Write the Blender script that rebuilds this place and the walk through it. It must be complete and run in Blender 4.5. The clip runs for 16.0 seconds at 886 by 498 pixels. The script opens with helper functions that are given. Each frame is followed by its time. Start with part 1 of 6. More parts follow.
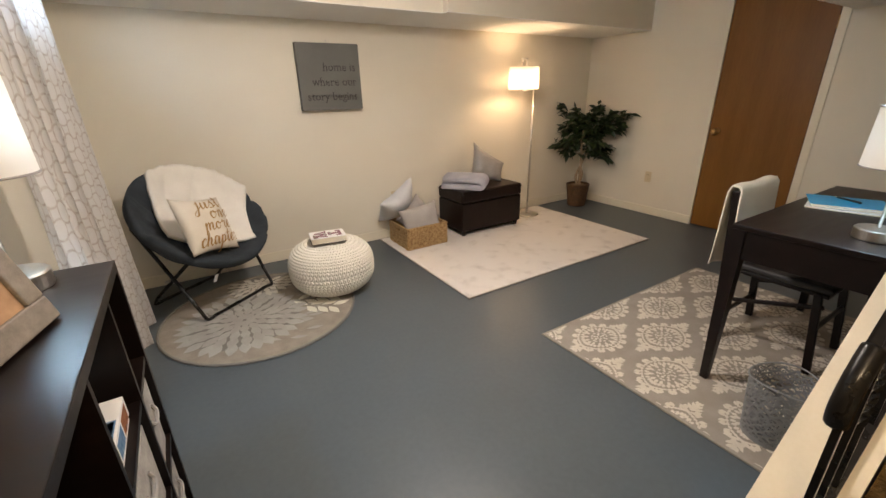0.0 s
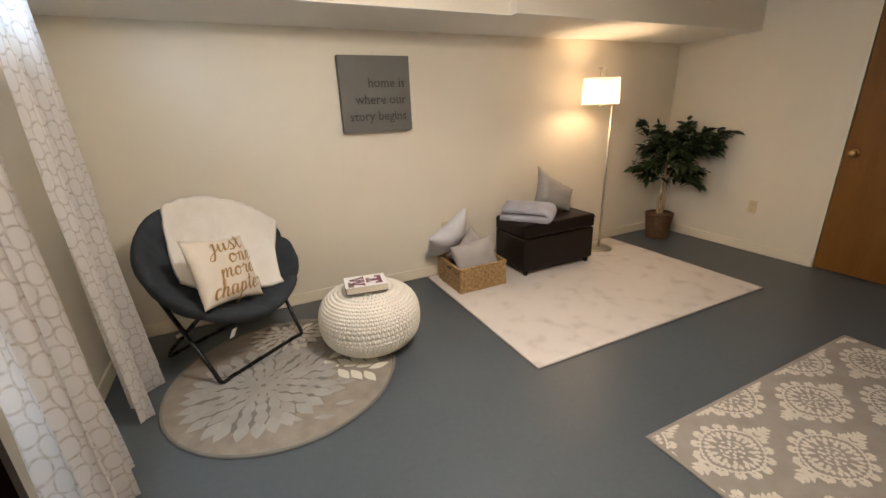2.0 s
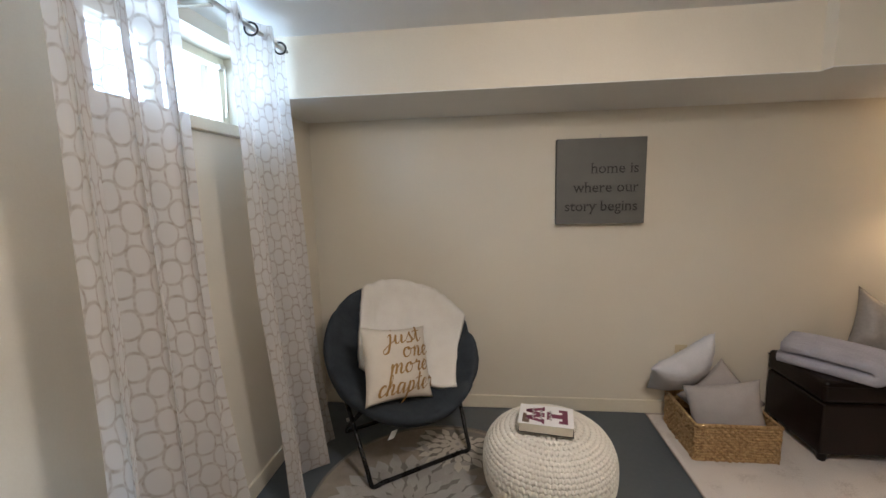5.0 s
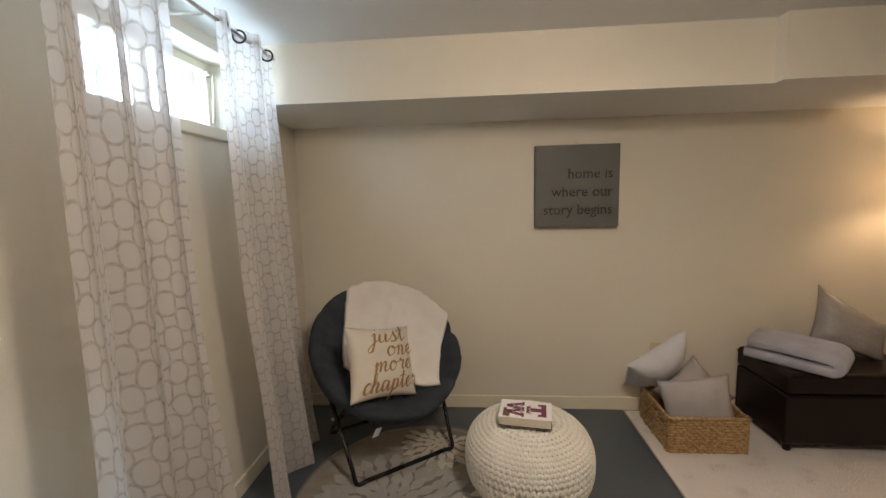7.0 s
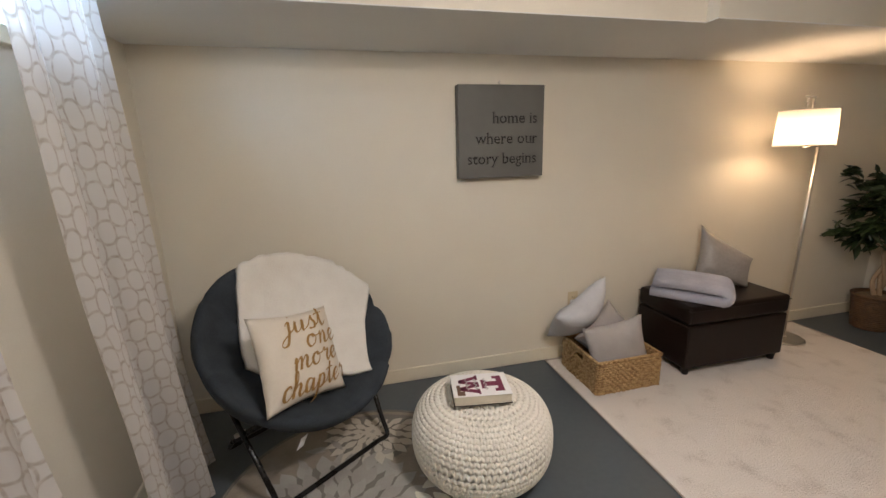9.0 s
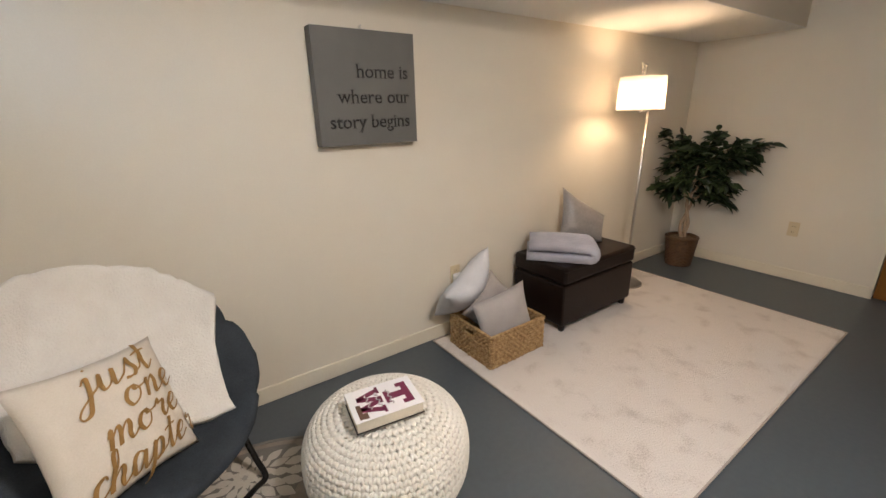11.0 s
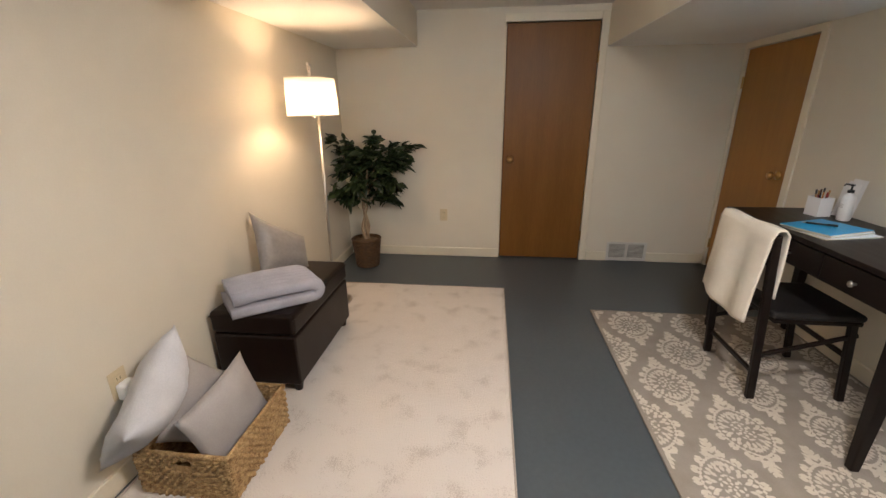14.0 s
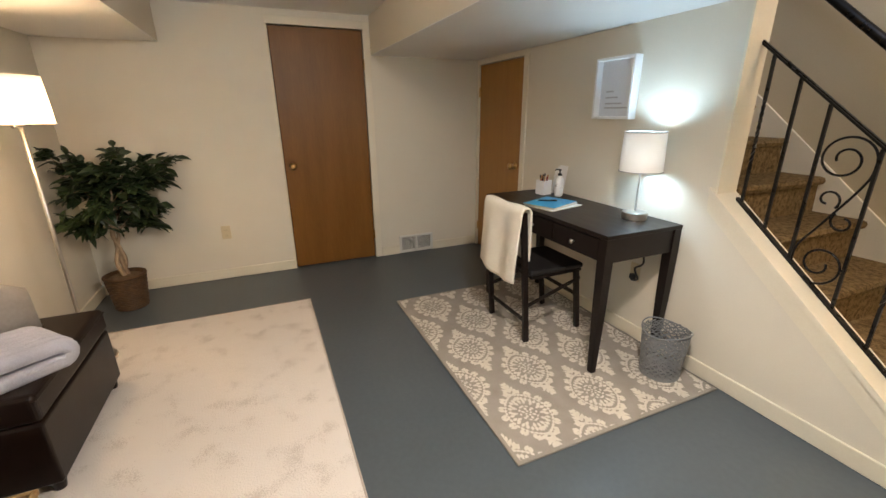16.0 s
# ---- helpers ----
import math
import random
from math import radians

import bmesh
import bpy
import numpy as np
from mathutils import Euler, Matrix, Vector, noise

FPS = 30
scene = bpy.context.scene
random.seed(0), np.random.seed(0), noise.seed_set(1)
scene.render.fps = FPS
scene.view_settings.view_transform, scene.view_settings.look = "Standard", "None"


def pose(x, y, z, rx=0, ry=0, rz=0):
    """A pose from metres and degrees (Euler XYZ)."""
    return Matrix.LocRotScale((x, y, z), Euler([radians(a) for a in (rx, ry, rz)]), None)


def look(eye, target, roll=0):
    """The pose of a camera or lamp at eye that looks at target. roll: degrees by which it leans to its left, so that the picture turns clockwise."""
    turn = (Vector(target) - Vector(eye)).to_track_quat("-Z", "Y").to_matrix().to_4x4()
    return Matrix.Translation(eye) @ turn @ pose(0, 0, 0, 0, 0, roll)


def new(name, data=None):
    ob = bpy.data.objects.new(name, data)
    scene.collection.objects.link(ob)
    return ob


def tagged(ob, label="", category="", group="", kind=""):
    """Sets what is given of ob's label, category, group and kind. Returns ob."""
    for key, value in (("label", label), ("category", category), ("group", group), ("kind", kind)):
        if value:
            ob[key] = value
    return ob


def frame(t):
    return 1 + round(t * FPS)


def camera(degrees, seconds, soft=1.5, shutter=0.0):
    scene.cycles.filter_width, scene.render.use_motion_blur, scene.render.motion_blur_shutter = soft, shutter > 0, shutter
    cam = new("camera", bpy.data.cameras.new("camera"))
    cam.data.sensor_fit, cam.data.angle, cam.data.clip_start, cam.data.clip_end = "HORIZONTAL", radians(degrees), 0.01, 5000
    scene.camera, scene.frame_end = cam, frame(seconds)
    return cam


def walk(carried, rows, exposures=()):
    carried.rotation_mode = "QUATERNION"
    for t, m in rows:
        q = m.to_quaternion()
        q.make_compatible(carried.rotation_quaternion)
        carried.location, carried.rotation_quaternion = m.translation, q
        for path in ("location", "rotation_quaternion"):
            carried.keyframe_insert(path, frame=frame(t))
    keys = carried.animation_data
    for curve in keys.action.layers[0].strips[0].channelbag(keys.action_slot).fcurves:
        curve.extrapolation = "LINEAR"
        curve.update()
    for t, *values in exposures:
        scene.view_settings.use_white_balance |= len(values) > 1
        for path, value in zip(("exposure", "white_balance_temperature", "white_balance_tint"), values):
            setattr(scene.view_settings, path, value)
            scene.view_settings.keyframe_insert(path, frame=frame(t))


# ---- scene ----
cam = camera(94.4, 16.0)
PATH = [
    (0, (0.302, 0.584, 1.362), (1.292, 2.165, 0.639), -1.2),
    (0.5, (0.361, 0.68, 1.357), (1.333, 2.278, 0.65), -1.2),
    (1, (0.449, 0.84, 1.374), (1.38, 2.472, 0.687), -1.4),
    (1.5, (0.496, 0.954, 1.365), (1.378, 2.619, 0.694), -1.8),
    (2, (0.535, 1.137, 1.372), (1.344, 2.846, 0.72), -2.1),
    (2.5, (0.56, 1.311, 1.383), (1.282, 3.062, 0.74), -2.8),
    (3, (0.625, 1.437, 1.378), (1.071, 3.287, 0.761), -2.9),
    (3.5, (0.7, 1.535, 1.411), (0.785, 3.457, 0.863), -1.9),
    (4, (0.774, 1.572, 1.428), (0.634, 3.52, 0.997), -1.5),
    (4.5, (0.803, 1.577, 1.448), (0.576, 3.537, 1.122), -1.5),
    (7, (0.838, 1.497, 1.416), (0.682, 3.476, 1.174), -1.4),
    (7.5, (0.772, 1.573, 1.401), (0.78, 3.55, 1.096), -1.6),
    (8, (0.673, 1.68, 1.403), (0.855, 3.634, 1.021), -1.7),
    (10.5, (0.543, 2.125, 1.332), (1.437, 3.817, 0.751), -1.5),
    (11, (0.569, 2.225, 1.361), (1.65, 3.786, 0.732), -1.4),
    (11.5, (0.531, 2.38, 1.367), (1.807, 3.78, 0.725), -1.7),
    (12, (0.514, 2.496, 1.366), (1.955, 3.715, 0.704), -1.4),
    (12.5, (0.584, 2.599, 1.37), (2.166, 3.628, 0.707), -1.1),
    (13, (0.702, 2.685, 1.385), (2.412, 3.495, 0.737), -0.7),
    (13.5, (0.779, 2.716, 1.385), (2.591, 3.262, 0.739), -0.5),
    (14, (0.83, 2.772, 1.378), (2.711, 2.993, 0.734), -0.5),
    (14.5, (0.844, 2.81, 1.387), (2.731, 2.709, 0.732), -0.5),
    (15, (0.837, 2.82, 1.383), (2.686, 2.427, 0.731), -0.5),
    (15.5, (0.819, 2.819, 1.385), (2.611, 2.209, 0.742), -0.5),
    (16, (0.801, 2.83, 1.394), (2.545, 2.086, 0.755), -0.5),
]
# seconds, stops, kelvin, tint: the phone's own exposure and white balance drift
EXPOSURES = [(0, 1.23, 6300, 14), (2.5, 1.16, 6300, 14), (3.5, 0.87, 6050, 14), (4.5, 0.58, 5900, 14), (7, 0.4, 6600, 14), (8, 0.6, 6250, 14), (10.5, 1.09, 5900, 14), (12.5, 1.31, 5950, 14), (14.5, 1.31, 6050, 14), (16, 1.56, 6250, 12)]
walk(cam, [(t, look(eye, target, roll)) for t, eye, target, roll in PATH], exposures=EXPOSURES)

# ---- light ----
world = bpy.data.worlds.new("world")
scene.world = world
world.use_nodes = True
wn = world.node_tree
sky = wn.nodes.new("ShaderNodeTexSky")
sky.sky_type, sky.sun_disc = "NISHITA", False
sky.sun_elevation, sky.sun_rotation = radians(38), radians(-60)
wn.links.new(sky.outputs[0], wn.nodes["Background"].inputs[0])
wn.nodes["Background"].inputs[1].default_value = 0.12

WARM, COOL = (1.0, 0.66, 0.36), (0.57, 0.82, 1.0)


def bulb_light(name, place, watts, colour, size=0.04):
    data = bpy.data.lights.new(name, "POINT")
    data.energy, data.color, data.shadow_soft_size = watts, colour, size
    ob = new(name, data)
    ob.location = place
    return ob


bulb_light("floor_lamp_light", (3.325, 3.845, 1.410), 6.3, WARM, 0.055)
bulb_light("desk_lamp_light", (2.455, 0.945, 1.185), 3.2, COOL, 0.055)
bulb_light("shelf_lamp_light", (-0.085, 1.865, 1.30), 8, COOL)

ROOM_FILL, STAIR_LIGHT = (1.35, 2.12, 2.165), (0.55, 0.25, 2.165)
# unseen fill added under the ceiling to brighten walls and floor, with its downlight
bulb_light("room_fill_light", (1.35, 2.12, 2.03), 15.5, (1.0, 0.875, 0.74), 0.10)
down = bpy.data.lights.new("room_fill_downlight", "AREA")
down.shape, down.size, down.energy, down.color = "DISK", 0.24, 9, (1.0, 0.89, 0.77)
new("room_fill_downlight", down).matrix_world = look((1.35, 2.12, 2.068), (1.35, 2.1201, 0.0))
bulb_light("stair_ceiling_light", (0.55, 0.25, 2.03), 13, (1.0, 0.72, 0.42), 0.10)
day = bpy.data.lights.new("window_daylight", "AREA")
day.shape, day.size, day.size_y, day.energy, day.color = "RECTANGLE", 0.74, 0.32, 6, (0.58, 0.80, 1.0)
new("window_daylight", day).matrix_world = look((-0.60, 3.14, 1.93), (0.6, 3.10, 1.72))

# ---- materials ----


def material(name, colour, rough=0.6, metal=0.0, coat=0.0, spec=0.5):
    m = bpy.data.materials.new(name)
    m.use_nodes = True
    b = m.node_tree.nodes["Principled BSDF"]
    b.inputs["Base Color"].default_value = (*colour, 1)
    b.inputs["Roughness"].default_value = rough
    b.inputs["Metallic"].default_value = metal
    b.inputs["Coat Weight"].default_value = coat
    b.inputs["Specular IOR Level"].default_value = spec
    return m


def node(m, kind, **values):
    n = m.node_tree.nodes.new(kind)
    for k, v in values.items():
        n.inputs[k].default_value = v
    return n


def wire(m, a, b):
    m.node_tree.links.new(a, b)


def varied(name, low, high, scale=6.0, fine=60.0, rough=0.6, rough_spread=0.15, bump=0.15, depth=0.002, metal=0.0, stretch=(1, 1, 1), spec=0.5, coat=0.0):
    """A surface whose colour drifts between two tones at a coarse and a fine scale, with a fine relief."""
    m = material(name, low, rough, metal, coat, spec)
    b = m.node_tree.nodes["Principled BSDF"]
    tc = node(m, "ShaderNodeTexCoord")
    mp = node(m, "ShaderNodeMapping", Scale=stretch)
    wire(m, tc.outputs["Object"], mp.inputs["Vector"])
    big = node(m, "ShaderNodeTexNoise", Scale=scale, Detail=4.0)
    small = node(m, "ShaderNodeTexNoise", Scale=fine, Detail=3.0)
    for n in (big, small):
        wire(m, mp.outputs[0], n.inputs["Vector"])
    add = node(m, "ShaderNodeMix")
    add.data_type = "FLOAT"
    add.inputs[0].default_value = 0.4
    wire(m, big.outputs[0], add.inputs[2])
    wire(m, small.outputs[0], add.inputs[3])
    ramp = node(m, "ShaderNodeValToRGB")
    ramp.color_ramp.elements[0].position, ramp.color_ramp.elements[1].position = 0.35, 0.65
    ramp.color_ramp.elements[0].color, ramp.color_ramp.elements[1].color = (*low, 1), (*high, 1)
    wire(m, add.outputs[0], ramp.inputs[0])
    wire(m, ramp.outputs[0], b.inputs["Base Color"])
    rr = node(m, "ShaderNodeMapRange")
    rr.inputs[3].default_value, rr.inputs[4].default_value = rough - rough_spread, rough + rough_spread
    wire(m, big.outputs[0], rr.inputs[0])
    wire(m, rr.outputs[0], b.inputs["Roughness"])
    bp = node(m, "ShaderNodeBump", Strength=bump, Distance=depth)
    wire(m, small.outputs[0], bp.inputs["Height"])
    wire(m, bp.outputs[0], b.inputs["Normal"])
    return m


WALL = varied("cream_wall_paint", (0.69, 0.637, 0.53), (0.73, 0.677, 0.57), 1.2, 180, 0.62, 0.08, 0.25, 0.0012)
# the stair wall is toned darker and more tan than WALL
STAIRWALL = varied("tan_stair_wall", (0.50, 0.425, 0.28), (0.55, 0.47, 0.32), 1.2, 180, 0.62, 0.08, 0.25, 0.0012)
CEIL = varied("white_ceiling_paint", (0.74, 0.73, 0.70), (0.79, 0.78, 0.75), 1.5, 150, 0.8, 0.05, 0.25, 0.0015)
TRIM = varied("ivory_gloss_trim", (0.72, 0.66, 0.52), (0.77, 0.71, 0.58), 3, 90, 0.38, 0.08, 0.1, 0.001)
FLOOR = varied("grey_blue_floor_paint", (0.068, 0.083, 0.094), (0.084, 0.100, 0.112), 1.1, 40, 0.40, 0.08, 0.12, 0.001)
ESPRESSO = varied("espresso_stained_wood", (0.0045, 0.0023, 0.0018), (0.009, 0.0046, 0.0036), 4, 70, 0.36, 0.06, 0.1, 0.0006, stretch=(1, 8, 8), spec=0.32)
DOORWOOD = varied("walnut_door_veneer", (0.160, 0.065, 0.008), (0.205, 0.088, 0.013), 1.6, 22, 0.40, 0.06, 0.05, 0.0005, stretch=(7, 7, 0.6), spec=0.3)
OAKDOOR = varied("honey_door_veneer", (0.32, 0.145, 0.022), (0.37, 0.175, 0.032), 2.5, 26, 0.36, 0.06, 0.06, 0.0006, stretch=(9, 9, 0.55))
BLACKMETAL = varied("black_painted_iron", (0.006, 0.0055, 0.005), (0.011, 0.010, 0.009), 9, 90, 0.28, 0.08, 0.15, 0.0008, spec=0.25)
CARPET = varied("brown_stair_carpet", (0.075, 0.048, 0.020), (0.26, 0.18, 0.085), 38, 120, 0.97, 0.02, 1.0, 0.012, spec=0.1)
NICKEL = varied("brushed_nickel", (0.55, 0.52, 0.48), (0.66, 0.63, 0.58), 8, 120, 0.3, 0.08, 0.05, 0.0004, metal=1.0)
BRASS = material("antique_brass", (0.55, 0.34, 0.13), 0.3, 1.0)
GREYCLOTH = varied("grey_woven_cloth", (0.30, 0.29, 0.29), (0.38, 0.365, 0.36), 7, 240, 0.9, 0.05, 0.5, 0.002)

# a few old specks of white paint on the floor
specks = node(FLOOR, "ShaderNodeTexVoronoi", Scale=1.3)
tc = node(FLOOR, "ShaderNodeTexCoord")
wire(FLOOR, tc.outputs["Object"], specks.inputs["Vector"])
spot = node(FLOOR, "ShaderNodeMapRange")
spot.inputs[1].default_value, spot.inputs[2].default_value, spot.inputs[3].default_value, spot.inputs[4].default_value = 0.004, 0.007, 0.8, 0.0
wire(FLOOR, specks.outputs["Distance"], spot.inputs[0])
speck_mix = node(FLOOR, "ShaderNodeMix")
speck_mix.data_type = "RGBA"
speck_mix.inputs[7].default_value = (0.5, 0.5, 0.48, 1)
floor_base = FLOOR.node_tree.nodes["Principled BSDF"].inputs["Base Color"]
wire(FLOOR, floor_base.links[0].from_socket, speck_mix.inputs[6]), wire(FLOOR, spot.outputs[0], speck_mix.inputs[0])
wire(FLOOR, speck_mix.outputs[2], floor_base)

# ---- mesh helpers ----


def part(name, bm, mat, parent=None, label="", smooth=False):
    me = bpy.data.meshes.new(name)
    bm.normal_update()
    if smooth:
        for f in bm.faces:
            f.smooth = True
    bm.to_mesh(me)
    bm.free()
    ob = new(name, me)
    for m in (mat if isinstance(mat, (list, tuple)) else [mat]):
        me.materials.append(m)
    if parent is not None:
        ob.parent = parent
    if label:
        ob["label"] = label
    return ob


def thing(name, place=(0, 0, 0), turn=0.0, label="", category="", group="", kind=""):
    ob = new(name)
    ob.matrix_world = pose(*place, 0, 0, turn)
    return tagged(ob, label, category, group, kind)


def box(bm, x0, x1, y0, y1, z0, z1, bevel=0.0, seg=2):
    c = ((x0 + x1) / 2, (y0 + y1) / 2, (z0 + z1) / 2)
    r = bmesh.ops.create_cube(bm, size=1, matrix=Matrix.Translation(c) @ Matrix.Diagonal((x1 - x0, y1 - y0, z1 - z0, 1)))
    if bevel:
        edges = list({e for v in r["verts"] for e in v.link_edges})
        bmesh.ops.bevel(bm, geom=edges, offset=bevel, segments=seg, profile=0.5, affect="EDGES", clamp_overlap=True)
    return bm


def boxed(*args, **kw):
    return box(bmesh.new(), *args, **kw)


def prism(bm, outline, axis, a, b):
    """Extrudes a closed 2D outline along an axis (0 x, 1 y, 2 z) from a to b."""
    def at(p, w):
        q = list(p)
        q.insert(axis, w)
        return q
    lo = [bm.verts.new(at(p, a)) for p in outline]
    hi = [bm.verts.new(at(p, b)) for p in outline]
    n = len(outline)
    bm.faces.new(lo), bm.faces.new(hi[::-1])
    for i in range(n):
        bm.faces.new((lo[i], hi[i], hi[(i + 1) % n], lo[(i + 1) % n]))
    bmesh.ops.recalc_face_normals(bm, faces=bm.faces[:])
    return bm


def lathe(bm, profile, centre=(0, 0, 0), steps=32):
    """Turns a profile of (radius, height) round the upright axis."""
    rings = []
    for r, z in profile:
        if r < 1e-5:
            rings.append([bm.verts.new((centre[0], centre[1], centre[2] + z))])
        else:
            rings.append([bm.verts.new((centre[0] + r * math.cos(2 * math.pi * i / steps), centre[1] + r * math.sin(2 * math.pi * i / steps), centre[2] + z)) for i in range(steps)])
    for p, q in zip(rings, rings[1:]):
        for i in range(steps):
            j = (i + 1) % steps
            if len(p) == 1 and len(q) == 1:
                continue
            if len(p) == 1:
                bm.faces.new((p[0], q[j], q[i]))
            elif len(q) == 1:
                bm.faces.new((p[i], p[j], q[0]))
            else:
                bm.faces.new((p[i], p[j], q[j], q[i]))
    return bm


def tube(bm, points, radius, sides=10, closed=False, flat=1.0):
    """A round bar along a line of points; radius may be one number or one for each point."""
    pts = [Vector(p) for p in points]
    n = len(pts)
    rad = radius if isinstance(radius, (list, tuple)) else [radius] * n
    rings, up = [], None
    for i, p in enumerate(pts):
        if closed:
            d = (pts[(i + 1) % n] - pts[i - 1]).normalized()
        else:
            d = (pts[min(i + 1, n - 1)] - pts[max(i - 1, 0)]).normalized()
        if up is None:
            up = Vector((0, 0, 1)) if abs(d.z) < 0.9 else Vector((1, 0, 0))
        side = d.cross(up).normalized()
        up = side.cross(d).normalized()
        rings.append([bm.verts.new(p + rad[i] * (math.cos(a) * side + flat * math.sin(a) * up)) for a in (2 * math.pi * k / sides for k in range(sides))])
    for i in range(n if closed else n - 1):
        p, q = rings[i], rings[(i + 1) % n]
        for k in range(sides):
            j = (k + 1) % sides
            bm.faces.new((p[k], p[j], q[j], q[k]))
    if not closed:
        bm.faces.new(rings[0][::-1]), bm.faces.new(rings[-1])
    bmesh.ops.recalc_face_normals(bm, faces=bm.faces[:])
    return bm


def smooth_line(points, n=8, closed=False):
    """A rounder line through the points (Catmull-Rom)."""
    p = [Vector(q) for q in points]
    out, m = [], len(p)
    for i in range(m if closed else m - 1):
        a, b, c, d = (p[(i + k) % m] if closed else p[min(max(i + k, 0), m - 1)] for k in (-1, 0, 1, 2))
        for k in range(n):
            t = k / n
            out.append(0.5 * (2 * b + (c - a) * t + (2 * a - 5 * b + 4 * c - d) * t * t + (3 * b - a - 3 * c + d) * t ** 3))
    if not closed:
        out.append(p[-1])
    return out


# ---- the room ----
X0, X1, Y0, YS, Y1, ZC = -0.325, 4.667, -0.14, 0.79, 4.16, 2.165
ZN, ZS = 1.893, 1.86          # undersides of the two boxed-in beams
WIN = (2.70, 3.555, 1.755, 2.105)   # window opening: y, y, z, z
SDOOR = (3.865, 4.605, 1.80)
EDOOR = (1.923, 2.670, 2.045)


def structure(name, bm, mat, label, category):
    return tagged(part(name, bm, mat), label, category, kind="structure")


floor = structure("floor", boxed(X0 - 0.3, X1 + 0.3, Y0 - 0.3, Y1 + 0.3, -0.1, 0), FLOOR, "grey-blue painted concrete basement floor, slightly glossy", "floor")
wn_ = structure("wall_north", boxed(X0 - 0.12, X1 + 0.12, Y1, Y1 + 0.12, 0, 2.9), WALL, "cream painted plaster wall", "wall")

bm = bmesh.new()
y0, y1, z0, z1 = EDOOR[0] - 0.012, EDOOR[1] + 0.012, 0, EDOOR[2] + 0.012
box(bm, X1, X1 + 0.12, Y0 - 0.12, y0, 0, 2.9)
box(bm, X1, X1 + 0.12, y1, Y1, 0, 2.9)
box(bm, X1, X1 + 0.12, y0, y1, z1, 2.9)
structure("wall_east", bm, WALL, "cream painted wall round a brown flush door", "wall")
structure("wall_behind_door_1", boxed(X1 + 0.125, X1 + 0.2, 1.6, 3.0, 0, 2.9), WALL, "plain wall closing off the doorway", "wall")

bm = bmesh.new()
box(bm, X0 - 0.25, X0, Y0 - 0.12, WIN[0], 0, 2.9)
box(bm, X0 - 0.25, X0, WIN[1], Y1, 0, 2.9)
box(bm, X0 - 0.25, X0, WIN[0], WIN[1], 0, WIN[2])
box(bm, X0 - 0.25, X0, WIN[0], WIN[1], WIN[3], 2.9)
structure("wall_west", bm, WALL, "cream painted wall with a small high basement window", "wall")


def cap_z(x):
    return 0.94 + 0.82 * (x - 2.049)


XPOST, XEND = 2.112, 0.98
bm = bmesh.new()
box(bm, XPOST + 0.012, SDOOR[0] - 0.012, 0.66, YS, 0, 2.9)
box(bm, SDOOR[0] - 0.012, SDOOR[1] + 0.012, 0.66, YS, SDOOR[2] + 0.012, 2.9)
box(bm, SDOOR[1] + 0.012, X1, 0.66, YS, 0, 2.9)
prism(bm, [(XEND, 0), (XPOST + 0.012, 0), (XPOST + 0.012, cap_z(XPOST + 0.012) - 0.03), (XEND, cap_z(XEND) - 0.03)], 1, 0.66, YS)
structure("wall_south", bm, WALL, "cream painted wall that slopes down along the staircase", "wall")
structure("wall_stair", boxed(X0, X1, Y0 - 0.12, Y0, 0, 3.6), STAIRWALL, "tan wall on the far side of the stairs", "wall")
structure("wall_stair_top", boxed(3.74, 3.86, Y0, 0.655, 0, 3.6), WALL, "plain wall closing the top of the stairs", "wall")

bm = bmesh.new()
box(bm, X0, X1, YS, Y1, ZC, ZC + 0.1)
box(bm, X0, 1.0, Y0, YS, ZC, ZC + 0.1)
structure("ceiling", bm, CEIL, "white painted low basement ceiling", "ceiling")
structure("ceiling_stairwell", boxed(1.0, 3.86, Y0, 0.66, 3.3, 3.4), CEIL, "white ceiling above the staircase", "ceiling")

bm = bmesh.new()
box(bm, X0, 2.166, 3.492, Y1, ZN, ZC)
box(bm, 2.166, X1, 3.428, Y1, ZN, ZC)
structure("soffit_north", bm, WALL, "cream boxed-in beam along the wall under the ceiling", "soffit")
structure("soffit_south", boxed(1.0, X1, YS, 1.853, ZS, ZC), WALL, "cream boxed-in duct with a white underside above the desk", "soffit")
structure("soffit_south_underside", boxed(1.0, X1, YS, 1.853, ZS - 0.004, ZS), CEIL, "white underside of the boxed-in duct", "soffit")
bm = boxed(X0, 2.166, 3.492, Y1, ZN - 0.004, ZN)
box(bm, 2.166, X1, 3.428, Y1, ZN - 0.004, ZN)
structure("soffit_north_underside", bm, CEIL, "white underside of the boxed-in beam", "soffit")

# baseboards
H = 0.088


def baseboard(x0, x1, y0, y1):
    bm = boxed(x0, x1, y0, y1, 0, H, bevel=0.005)
    return structure("baseboard", bm, TRIM, "cream painted wooden baseboard", "baseboard")


baseboard(X0, X1, Y1 - 0.014, Y1)
baseboard(X1 - 0.014, X1, EDOOR[1] + 0.012, Y1 - 0.014)
baseboard(X1 - 0.014, X1, YS + 0.014, 1.305)
baseboard(X1 - 0.014, X1, 1.665, EDOOR[0] - 0.07)
baseboard(X0, X0 + 0.014, Y0, Y1 - 0.014)
baseboard(XEND, SDOOR[0] - 0.075, YS, YS + 0.014)

